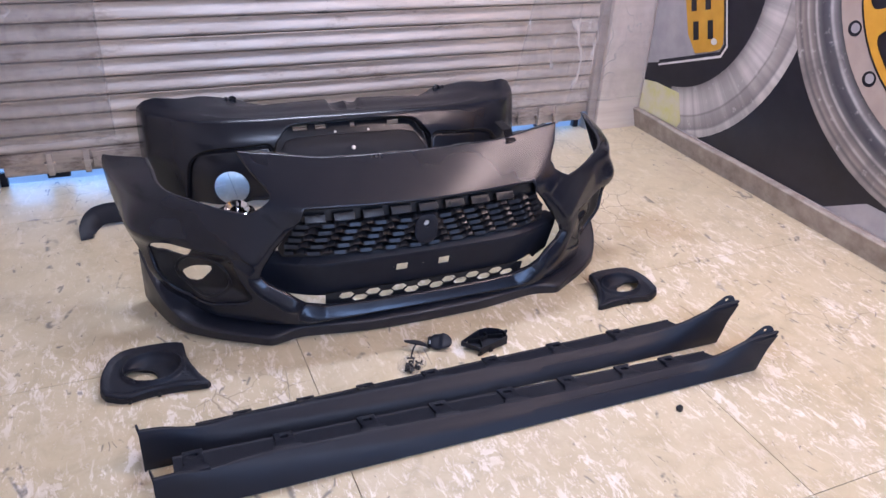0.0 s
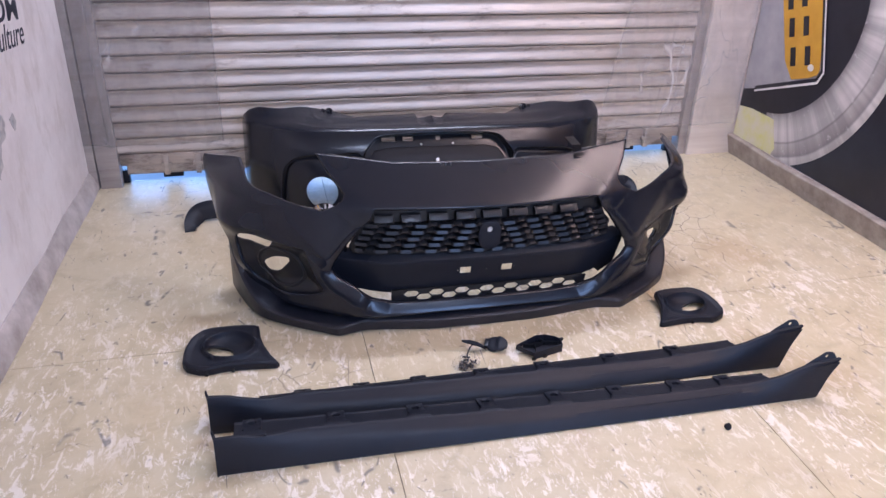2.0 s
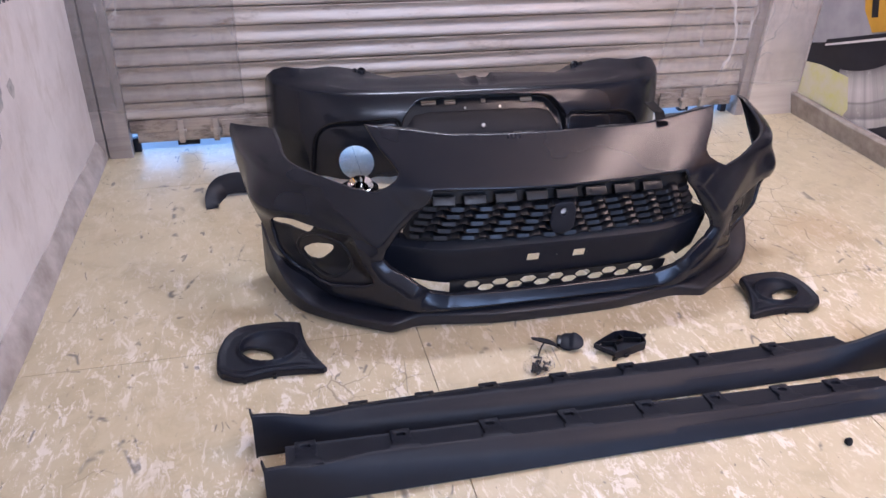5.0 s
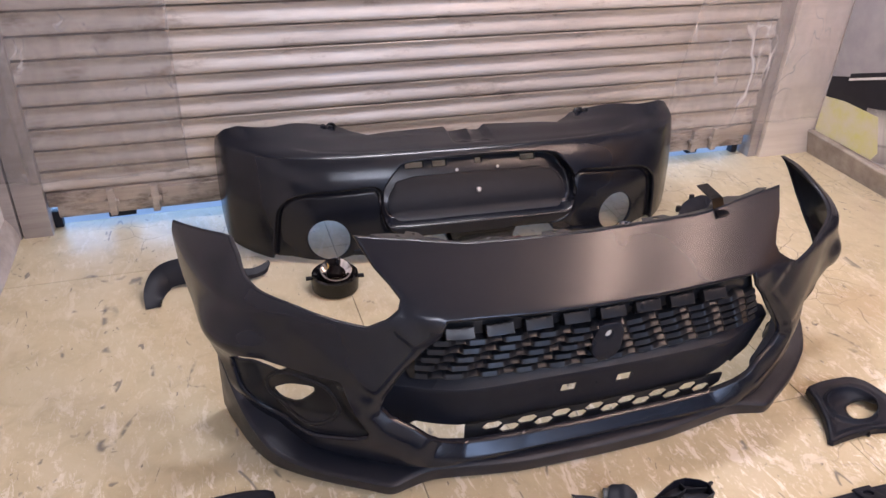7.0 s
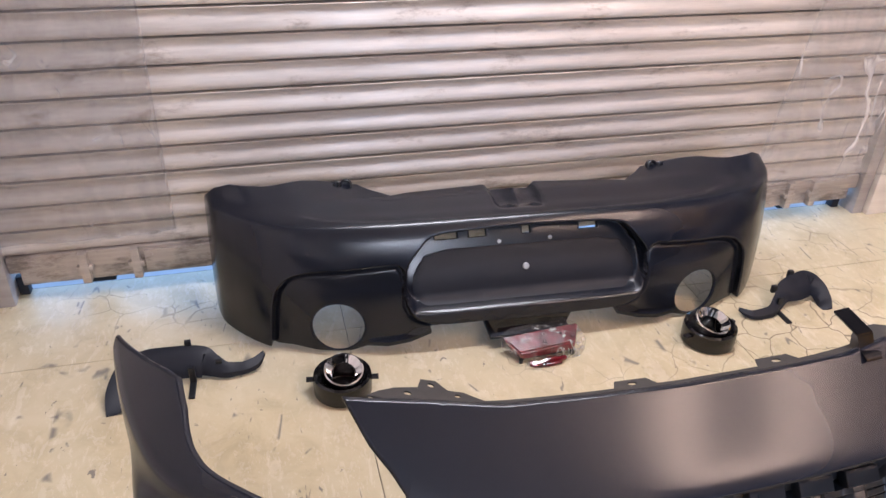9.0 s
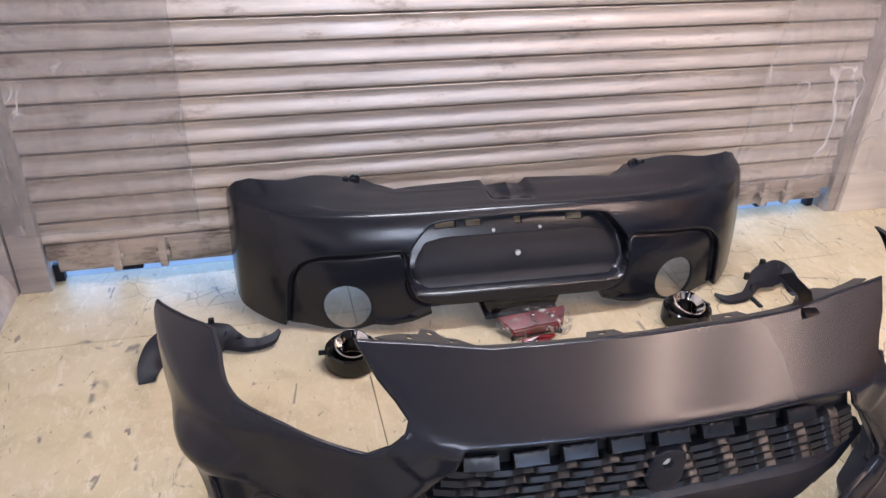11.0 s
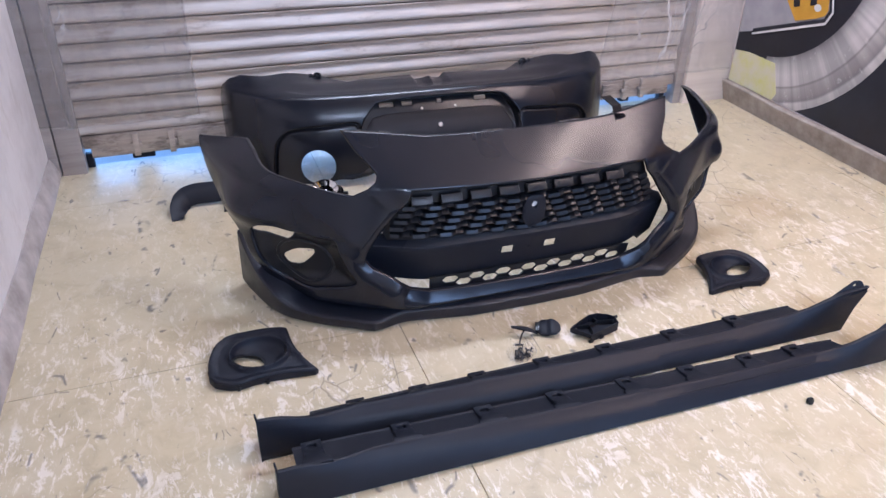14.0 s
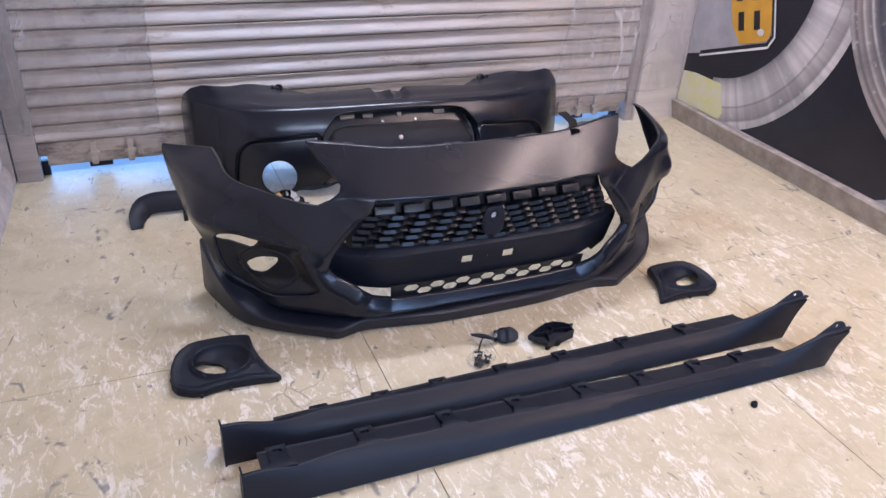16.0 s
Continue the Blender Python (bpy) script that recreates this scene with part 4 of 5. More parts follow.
# ---- side skirts ----
def skirt(m, label, width0, width1, holes, heights):
    ob = thing("side_skirt", label, "side skirt", m, "side skirts on the floor")
    L = 1.735
    h_at = curve_of([0, 0.05, 0.10, 0.18, 0.35, 0.8, 1.3, 1.5, 1.6, 1.68, 1.735], heights)
    c_at = curve_of([0, 0.10, 0.25, 0.8, 1.45, 1.62, 1.735], [0.012, 0.020, 0.045, 0.052, 0.048, 0.020, -0.012])
    secs, n = [], 120
    for i in range(n + 1):
        u = L * i / n
        h, c = float(h_at(u)), float(c_at(u))
        end = float(eased(1.55, 1.72, u))
        lean = 0.034 * end
        rows = [(0.004, 0.0), (0.0, 0.006), (c * 0.10, h * 0.26), (c * 0.26, h * 0.54), (c * 0.50, h * 0.74), (c * 0.66, h - 0.013), (c * 0.92, h - 0.004), (c, h - 0.001), (c + 0.006, h), (c + 0.012, h - 0.003), (c + 0.014, h - 0.010), (c + 0.010, h - 0.014), (c - 0.002, h - 0.012), (c * 0.5 + 0.005, h * 0.55), (0.010, 0.004)]
        secs.append([(u + lean * z / 0.15, y, z) for y, z in rows])
    part("outer_face", lofted(bmesh.new(), secs, True), MATT, ob)
    # flange behind the crest
    f0, f1 = (0.045 if holes[0] < 0.2 else 0.13), 1.60

    def back_edge(u):
        h = float(h_at(u))
        zb = max(0.026, h - 0.032)
        return max(float(c_at(u)) + 0.022, width0 + (width1 - width0) * u / L - 1.13 * (zb - 0.032)), zb

    secs = []
    for i in range(81):
        u = f0 + (f1 - f0) * i / 80
        h, c = float(h_at(u)), float(c_at(u))
        w, zb = back_edge(u)
        secs.append([(u, c + 0.010, h - 0.007), (u, c + 0.014, h - 0.015), (u, w + 0.006, zb), (u, w + 0.010, zb + 0.003), (u, w + 0.013, zb), (u, w + 0.012, zb - 0.012), (u, w + 0.008, zb - 0.004), (u, c + 0.012, h - 0.020), (u, c + 0.004, h - 0.011)])
    part("inner_flange", lofted(bmesh.new(), secs, True), MATT, ob, "dark recessed flange behind the crest")
    for u in holes:
        h, c = float(h_at(u)), float(c_at(u))
        w, zb = back_edge(u)
        hw = 0.024 if u < 1.5 else 0.018
        outer = [(-hw - 0.012, 0.0), (hw + 0.012, 0.0), (hw + 0.010, 0.018), (hw, 0.024), (hw, 1.0), (-hw, 1.0), (-hw, 0.024), (-hw - 0.010, 0.018)]
        reach = w + 0.011 - c
        loop = [(a, b * reach if b > 0.9 else b) for a, b in outer]
        hole = rounded([(-0.011, reach - 0.030), (0.011, reach - 0.030), (0.011, reach - 0.013), (-0.011, reach - 0.013)], 1)
        bm = sheet(loop, [hole], lambda a, b, u=u, h=h, c=c, reach=reach, zb=zb: np.stack([u + a, c + 0.006 + b, h - 0.0005 + 0 * a - (h - zb - 0.007) * eased(0, reach, b)], -1), 0.012, 0.006, 0.002)
        part("clip_tab", bm, MATT, ob, "raised clip tab with a slot")
    # closed end with a thin spike, and the folded end of the upswept tip
    bm = bmesh.new()
    lofted(bm, [[(x, 0.0, 0.0), (x, 0.075, 0.0), (x, 0.070, 0.060), (x, 0.030, 0.105), (x - 0.004, 0.022, 0.136), (x - 0.004, 0.014, 0.134), (x, 0.010, 0.108)] for x in (-0.001, 0.003)], True)
    part("end_wall", bm, MATT, ob)
    fold = rounded([(1.650, -0.012), (1.690, 0.010), (1.704, 0.019), (1.722, 0.014), (1.733, -0.006), (1.728, -0.014)], 1)
    bm = sheet(fold, [circle(1.707, 0.006, 0.0035, 0.0035, 10)], lambda a, b: np.stack([a + 0.034 * eased(1.55, 1.72, a) * (h_at(a) + b) / 0.15, c_at(a) + 0.014 + 0.35 * b, h_at(a) + b], -1), 0.012, 0.0025, 0.002)
    part("end_fold", bm, MATT, ob, "folded tip with a screw hole")
    return ob


skirt(pose(0.585, 1.466, 0.0, 0, 0, -1.1), "matt black side skirt with clip tabs lying on the open floor", 0.150, 0.086, [0.09, 0.31, 0.53, 0.735, 0.94, 1.13, 1.32, 1.475], [0.112, 0.110, 0.098, 0.088, 0.078, 0.056, 0.044, 0.050, 0.074, 0.128, 0.150])
skirt(pose(0.566, 1.628, 0.0, 0, 0, -1.3), "matt black side skirt with clip tabs lying beside the bumper", 0.088, 0.115, [0.25, 0.42, 0.59, 0.785, 0.98, 1.20, 1.42], [0.120, 0.112, 0.094, 0.074, 0.066, 0.054, 0.050, 0.062, 0.090, 0.142, 0.165])


# ---- fog lamp covers ----
def fog_cover(m, side, label):
    ob = thing("fog_lamp_cover", label, "fog lamp cover", m, "fog lamp covers")
    out = rounded([(-0.138, -0.078), (-0.143, 0.0), (-0.125, 0.062), (-0.085, 0.100), (0.02, 0.110), (0.088, 0.104), (0.094, 0.075), (0.098, 0.045), (0.112, 0.005), (0.136, -0.040), (0.172, -0.086), (0.09, -0.084), (0.0, -0.088), (-0.07, -0.108)], 1)
    hole = circle(-0.030, -0.010, 0.043, 0.037, 28)

    def handed(bm):
        if side < 0:
            true = bm.verts.layers.float_vector.get("true_normal")
            for v in bm.verts:
                v.co.x *= -1
                if true:
                    v[true] = Vector((-v[true].x, v[true].y, v[true].z))
        return bm

    def at(u, w):
        q = np.hypot((u - 0.002) / 0.083, (w - 0.004) / 0.062)
        z = 0.032 + 0.12 * w + 0.016 * np.exp(-(((q - 1) / 0.07) ** 2)) - 0.021 * eased(1.0, 0.50, q)
        d, ins = edge_distance(np.stack([np.ravel(u), np.ravel(w)], 1), out)
        d = np.where(ins, d, 0).reshape(np.shape(u))
        z = z - 0.10 * np.clip(u - 0.09, 0, 1) + 0.007 * eased(0.024, 0.010, d)
        return np.stack([u, w, z], -1)

    part("shell", handed(sheet(out, [hole], at, 0.009, 0.003, 0.008, 0.006, [(circle(0.002, 0.004, 0.083, 0.062, 40), (-0.012, -0.008, -0.005, -0.0025, 0, 0.0025, 0.005, 0.008, 0.012, 0.020, 0.030))], 0.003)), MATT, ob)
    loop = split_up(out, 0.01)
    d = at(np.array([p[0] for p in loop]), np.array([p[1] for p in loop]))
    secs = [[tuple(p + np.array((0, 0, -0.007))), tuple(p * np.array((1, 1, 0)) + np.array((0, 0, max(0.002, p[2] - 0.026)))), tuple(p * np.array((0.97, 0.97, 0)) + np.array((0, 0, max(0.002, p[2] - 0.026)))), tuple(p * np.array((0.97, 0.97, 1)) + np.array((0, 0, -0.009)))] for p in d]
    part("rim_wall", handed(lofted(bmesh.new(), secs + [secs[0]], True, False)), MATT, ob)
    secs = []
    for i in range(33):
        t = 2 * math.pi * i / 32
        a = at(np.array(-0.030 + 0.043 * math.cos(t)), np.array(-0.010 + 0.037 * math.sin(t)))
        secs.append([tuple(a), tuple(a + np.array((0, 0.001, -0.006))), tuple(a + np.array((0.003 * math.cos(t), 0.001 + 0.003 * math.sin(t), -0.006))), tuple(a + np.array((0.004 * math.cos(t), 0.004 * math.sin(t), 0)))])
    part("lamp_sleeve", handed(lofted(bmesh.new(), secs, True, False)), GRILLE, ob)
    for u, w in ((-0.140, -0.02), (0.130, -0.082), (0.02, -0.09), (-0.06, -0.104)):
        bm = box(bmesh.new(), u - 0.005, u + 0.005, w - 0.004, w + 0.004, 0.001, 0.014, 0.002)
        part("clip", handed(bm), GRILLE, ob)
    for r in range(4):
        for c in range(3 + r % 2):
            u, w = 0.098 + c * 0.013 - r * 0.004 - (0.006 if r % 2 else 0), -0.040 + r * 0.011
            bm = sheet([(u + 0.006 * math.cos(i * math.pi / 3), w + 0.0052 * math.sin(i * math.pi / 3)) for i in range(6)], [], lambda a, b: at(a, b) + np.array((0, 0, 0.0012)), 0.01, 0.001)
            if u < 0.118:
                part("honeycomb_boss", handed(bm), MATT, ob)
            else:
                bm.free()
    return ob


fog_cover(pose(0.613, 1.990, 0.0, 0, 0, -6) @ Matrix.Scale(0.95, 4), 1, "black plastic fog lamp cover lying beside the skirt's closed end")
fog_cover(pose(2.176, 1.954, 0.0, 0, 0, 3.5) @ Matrix.Scale(0.86, 4), -1, "black plastic fog lamp cover lying beside the skirts' upswept tips")


# ---- exhaust finishers ----
def finisher(m):
    ob = thing("exhaust_finisher", "gloss black exhaust surround with a chrome funnel", "exhaust tip", m, "exhaust finishers")
    part("surround", turned(bmesh.new(), [(0.066, 0.0), (0.073, 0.004), (0.074, 0.040), (0.072, 0.052), (0.066, 0.056), (0.058, 0.050), (0.048, 0.040), (0.046, 0.004), (0.066, 0.0)], None, 48), GLOSS, ob)
    part("funnel", turned(bmesh.new(), [(0.047, 0.030), (0.050, 0.060), (0.049, 0.066), (0.046, 0.067), (0.043, 0.063), (0.030, 0.050), (0.027, 0.014), (0.033, 0.010), (0.047, 0.030)], pose(0.004, 0.016, 0.004, 16), 48), CHROME, ob, "chrome funnel")
    part("inside", turned(bmesh.new(), [(0.046, 0.003), (0.0005, 0.003)], None, 32), GLOSS, ob)
    for a in (-8, 172):
        part("lug", box(bmesh.new(), 0.070, 0.090, -0.007, 0.007, 0.034, 0.041, 0.001, pose(0, 0, 0, 0, 0, a)), GRILLE, ob)
    return ob


first = finisher(pose(0.996, 2.872, 0.0))
copy_thing(first, pose(2.022, 2.858, 0.0, 0, 0, 20))

# ---- red lamp in its wrapper ----
lamp = thing("reflector_lamp", "red lamp in clear wrapping lying on the floor", "car lamp", pose(1.545, 2.906, 0.0, 0, 0, 3))
bm = bmesh.new()
lofted(bm, [[(-0.075, -0.035, 0.012), (0.080, -0.030, 0.012), (0.108, 0.030, 0.036), (-0.105, 0.030, 0.030)], [(-0.080, -0.030, 0.034), (0.085, -0.024, 0.036), (0.112, 0.026, 0.060), (-0.110, 0.026, 0.052)]], True)
bmesh.ops.bevel(bm, geom=bm.edges[:], offset=0.004, segments=2, affect="EDGES")
part("lens", bm, RED, lamp, "red ribbed lens")
bm = box(bmesh.new(), -0.06, 0.08, -0.02, 0.03, 0.0, 0.024, 0.004)
part("housing", bm, GRILLE, lamp)
bm = bmesh.new()
tube(bm, [(-0.055, -0.046, 0.006), (-0.03, -0.056, 0.010), (0.0, -0.050, 0.014), (0.03, -0.054, 0.010), (0.045, -0.046, 0.008)], 0.008, 8)
tube(bm, [(-0.05, -0.055, 0.006), (-0.01, -0.062, 0.007), (0.03, -0.060, 0.006)], 0.005, 8)
part("cable", bm, RED, lamp, "coiled red cable")
for x in (-0.075, 0.075):
    part("prong", box(bmesh.new(), x - 0.005, x + 0.005, -0.034, -0.026, 0.0, 0.016, 0.001), GRILLE, lamp)
bm = bmesh.new()
bmesh.ops.create_icosphere(bm, subdivisions=4, radius=1.0)
rng = random.Random(4)
for v in bm.verts:
    x, y, z = v.co
    f = lambda q: math.copysign(abs(q) ** 0.45, q)
    j = 1 + 0.05 * noise.noise(v.co * 3.1)
    v.co = (0.114 * f(x) * j, 0.046 * f(y) * j - 0.003, max(0.001, 0.032 + 0.030 * f(z) * j + 0.018 * y))
part("wrapper", bm, WRAP, lamp, "crinkled clear wrapper")


# ---- wheel arch trims ----
def arch_trim(name_label, m, path, wide, leg, clips):
    ob = thing("wheel_arch_trim", name_label, "wheel arch trim", m, "wheel arch trims")
    ks = np.arange(len(path))
    fx, fy, fz, fw = (curve_of(ks, c) for c in (*zip(*path), wide))
    secs = []
    for i in range(6 * len(path) - 5):
        k = i / 6
        x, y, z, w = float(fx(k)), float(fy(k)), float(fz(k)), float(fw(k))
        dx, dy = float(fx(k + 0.1) - fx(k - 0.1 if k > 0.1 else 0)), float(fy(k + 0.1) - fy(k - 0.1 if k > 0.1 else 0))
        q = math.hypot(dx, dy) or 1
        nx, ny = dy / q, -dx / q
        secs.append([(x + nx * a, y + ny * a, max(0.0, z + b)) for a, b in ((0.0, 0.0), (w * 0.35, -0.004), (w * 0.75, -w * 0.42), (w * 0.85, -w * 0.85), (w * 0.80, -w * 0.86), (w * 0.68, -w * 0.45), (w * 0.32, -0.009), (0.0, -0.005))])
    part("band", lofted(bmesh.new(), secs, True), MATT, ob)
    bm = box(bmesh.new(), leg[0] - 0.008, leg[0] + 0.008, leg[1], leg[1] + 0.070, 0.0, 0.006, 0.002)
    box(bm, leg[0] - 0.008, leg[0] + 0.008, leg[1] + 0.058, leg[1] + 0.066, 0.0, 0.050, 0.002)
    part("leg", bm, GRILLE, ob, "glossy mounting leg")
    for x, y, z in clips:
        part("clip", box(bmesh.new(), x - 0.008, x + 0.008, y - 0.006, y + 0.006, z - 0.014, z + 0.010, 0.002), GRILLE, ob)
    return ob


arch_trim("black curved wheel arch trim lying below the shutter gap", pose(0.612, 3.0, 0.0, 0, 0, -3),
          [(-0.175, -0.115, 0.0), (-0.180, -0.07, 0.026), (-0.168, -0.015, 0.048), (-0.13, 0.028, 0.066), (-0.07, 0.042, 0.072), (0.0, 0.042, 0.072), (0.055, 0.036, 0.066), (0.085, 0.014, 0.050), (0.11, 0.000, 0.038), (0.14, 0.000, 0.034), (0.168, 0.012, 0.034), (0.195, 0.032, 0.038)],
          [0.052, 0.062, 0.066, 0.068, 0.070, 0.070, 0.066, 0.046, 0.034, 0.028, 0.026, 0.010], (0.02, -0.085), [(0.01, 0.044, 0.074), (0.085, 0.0, 0.036)])
arch_trim("black curved wheel arch trim lying on cracked floor", pose(2.335, 2.955, 0.0),
          [(-0.161, -0.010, 0.026), (-0.125, -0.030, 0.024), (-0.080, -0.028, 0.028), (-0.045, -0.004, 0.044), (-0.010, 0.030, 0.066), (0.045, 0.052, 0.074), (0.095, 0.064, 0.074), (0.130, 0.046, 0.066), (0.142, 0.005, 0.050), (0.140, -0.030, 0.030), (0.134, -0.052, 0.010)],
          [0.010, 0.024, 0.028, 0.036, 0.054, 0.068, 0.068, 0.056, 0.044, 0.040, 0.036], (-0.035, -0.085), [(0.045, 0.056, 0.076), (-0.036, 0.014, 0.060)])

# ---- small parts on the floor ----
cap = thing("tow_hook_cap", "small round black plastic tow hook cap", "cap", pose(1.452, 1.868, 0.0, 12, -4, -25))
part("dome", sheet(rounded([(-0.034, -0.018), (-0.034, 0.024), (-0.022, 0.036), (0.012, 0.034), (0.034, 0.014), (0.036, -0.012), (0.018, -0.030), (-0.018, -0.030)], 1), [], lambda u, w: np.stack([u, w, 0.022 - 4.0 * (u * u + w * w) + 0.006 * eased(-0.004, 0.004, u)], -1), 0.008, 0.003, 0.004), MATT, cap)
part("peg", box(bmesh.new(), -0.042, -0.026, -0.012, 0.022, 0.002, 0.018, 0.002), GRILLE, cap)
clip = thing("retaining_clip", "thin curved black retaining clip", "clip", pose(1.372, 1.868, 0.0, 0, 0, 5))
bm = bmesh.new()
lofted(bm, [[(x, y - w, z), (x, y + w, z), (x, y + w, z + 0.004), (x, y - w, z + 0.004)] for x, y, z, w in ((-0.030, 0.030, 0.022, 0.004), (-0.022, 0.018, 0.026, 0.007), (-0.006, 0.006, 0.027, 0.011), (0.014, -0.002, 0.022, 0.012), (0.030, -0.006, 0.012, 0.010), (0.038, -0.008, 0.001, 0.006))], True)
part("blade", bm, MATT, clip)
bm = bmesh.new()
tube(bm, [(-0.002, 0.002, 0.026), (-0.018, -0.010, 0.022), (-0.030, -0.022, 0.010), (-0.034, -0.028, 0.003)], 0.0025, 6)
tube(bm, [(-0.048, -0.026, 0.004), (-0.034, -0.030, 0.003), (-0.026, -0.036, 0.004)], 0.003, 6)
part("strap", bm, GRILLE, clip)

holder = thing("bracket_holder", "ribbed black plastic bracket with open compartments", "bracket", pose(1.600, 1.838, 0.0, 0, 0, 8))
RIM = [(-0.098, 0.007, 0.030), (-0.061, -0.047, 0.026), (0.048, -0.036, 0.030), (0.052, -0.012, 0.034), (0.040, 0.004, 0.036), (0.010, 0.022, 0.038), (-0.020, 0.026, 0.038), (-0.052, 0.020, 0.034)]
for i, a in enumerate(RIM):
    b = RIM[(i + 1) % len(RIM)]
    base = 0.014 if i in (0, 7) else 0.0
    bm = lofted(bmesh.new(), [[(p[0], p[1], base), (p[0], p[1], p[2]), (p[0] * 0.96 - 0.0004, p[1] * 0.93, p[2]), (p[0] * 0.96 - 0.0004, p[1] * 0.93, base)] for p in (a, b)], True)
    part("side_wall", bm, MATT, holder)
for path in ([(-0.070, 0.010), (-0.035, -0.004), (-0.050, -0.044)], [(-0.035, -0.004), (0.0, 0.004), (-0.004, 0.022)], [(0.0, 0.004), (0.046, -0.014)]):
    bm = lofted(bmesh.new(), [[(x - 0.0015, y - 0.001, 0.008), (x - 0.0015, y - 0.001, 0.026), (x + 0.0015, y + 0.001, 0.026), (x + 0.0015, y + 0.001, 0.008)] for x, y in path], True)
    part("rib", bm, GRILLE, holder, "thin rib across the tray")
part("base", sheet([(x * 0.95, y * 0.92) for x, y, z in RIM], [], lambda u, w: np.stack([u, w, 0.012 + 0 * u], -1), 0.02, 0.003), MATT, holder)
for x, y, z in ((0.056, -0.010, 0.028), (-0.020, -0.046, 0.004), (-0.060, -0.048, 0.004)):
    part("prong", box(bmesh.new(), x - 0.007, x + 0.007, y - 0.003, y + 0.003, z - 0.004, z + 0.006, 0.001), GRILLE, holder)

bag = thing("bag_of_clips", "small clear bag of black trim clips", "bag", pose(1.325, 1.792, 0.0, 0, 0, 30))
rng = random.Random(9)
for k in range(16):
    x, y, z = rng.uniform(-0.026, 0.026), rng.uniform(-0.020, 0.020), rng.uniform(0.006, 0.018)
    bm = turned(bmesh.new(), [(0.0005, 0.006), (0.0075, 0.005), (0.008, 0.003), (0.003, 0.002), (0.0032, -0.006), (0.0005, -0.008)], Matrix.Translation((x, y, z)) @ pose(0, 0, 0, rng.uniform(0, 180), rng.uniform(0, 180), 0), 10)
    part("trim_clip", bm, GRILLE, bag)
bm = bmesh.new()
bmesh.ops.create_icosphere(bm, subdivisions=4, radius=1.0)
for v in bm.verts:
    x, y, z = v.co
    j = 1 + 0.16 * noise.noise(v.co * 2.7)
    v.co = (0.042 * math.copysign(abs(x) ** 0.6, x) * j, 0.034 * math.copysign(abs(y) ** 0.6, y) * j, max(0.0008, 0.014 + 0.016 * z * j))
part("pouch", bm, BAG, bag, "clear crinkled pouch")

plug = thing("loose_trim_clip", "single black push clip lying on the floor", "clip", pose(1.977, 1.364, 0.009, 60, 20, 0))
part("stud", turned(bmesh.new(), [(0.0005, 0.004), (0.010, 0.003), (0.011, 0.0), (0.004, -0.001), (0.0045, -0.010), (0.0005, -0.013)], None, 16), GRILLE, plug)
part("collar", turned(bmesh.new(), [(0.004, -0.004), (0.0085, -0.005), (0.0085, -0.007), (0.004, -0.007)], None, 14), GRILLE, plug)

# ---- printed mural on the right wall ----
MURAL_DARK = plain("print_black", (0.007, 0.007, 0.012), (0.017, 0.016, 0.024), (0.30, 0.45), 0, 5.0)
MURAL_GREY = plain("print_grey", (0.27, 0.26, 0.28), (0.40, 0.38, 0.39), (0.35, 0.5), 0, 6.0)
MURAL_PALE = plain("print_pale", (0.62, 0.60, 0.58), (0.75, 0.73, 0.71), (0.35, 0.5), 0, 7.0)
MURAL_YELLOW = plain("print_yellow", (0.50, 0.26, 0.018), (0.62, 0.34, 0.03), (0.3, 0.5), 0, 9.0)
MURAL_LIME = plain("print_lime", (0.62, 0.58, 0.51), (0.60, 0.58, 0.20), (0.4, 0.5), 0, 10.0)
MURAL_TAN = plain("print_tan", (0.34, 0.28, 0.245), (0.44, 0.37, 0.33), (0.35, 0.5), 0, 5.0)
mural = thing("wall_mural", "printed wall mural of polished car wheels and a yellow plate", "mural", pose(X1, 0, 0))


def wheel_print(name, cy, cz, rings, wander):
    """A printed wheel rim: rings of tone round the hub, smeared by reflections along them."""
    m, nodes, links, bsdf = material(name)
    geo = nodes.new("ShaderNodeNewGeometry").outputs["Position"]
    rel = nodes.new("ShaderNodeVectorMath")
    rel.operation = "SUBTRACT"
    links.new(geo, rel.inputs[0])
    rel.inputs[1].default_value = (X1, cy, cz)
    far = nodes.new("ShaderNodeVectorMath")
    far.operation = "LENGTH"
    links.new(rel.outputs[0], far.inputs[0])
    shift = nodes.new("ShaderNodeMath")
    shift.operation = "MULTIPLY_ADD"
    links.new(noise_at(nodes, links, geo, 3.5, 3.0, 0.5), shift.inputs[0])
    shift.inputs[1].default_value = wander
    links.new(far.outputs["Value"], shift.inputs[2])
    color = ramp(nodes, links, shift.outputs[0], [(r + wander / 2, c) for r, c in rings])
    spoke = nodes.new("ShaderNodeVectorMath")
    spoke.operation = "NORMALIZE"
    links.new(rel.outputs[0], spoke.inputs[0])
    glint = noise_at(nodes, links, spoke.outputs[0], 6.0, 4.0, 0.6)
    color = mixed(nodes, links, ramp(nodes, links, glint, ((0.40, 0.0), (0.62, 0.55))), color, (0.10, 0.095, 0.10))
    streak = noise_at(nodes, links, geo, 22.0, 5.0, 0.7)
    color = mixed(nodes, links, ramp(nodes, links, streak, ((0.60, 0.0), (0.70, 0.35))), color, (0.80, 0.77, 0.75))
    links.new(color, bsdf.inputs["Base Color"])
    links.new(ramp(nodes, links, streak, ((0.3, 0.35), (0.7, 0.5))), bsdf.inputs["Roughness"])
    return m


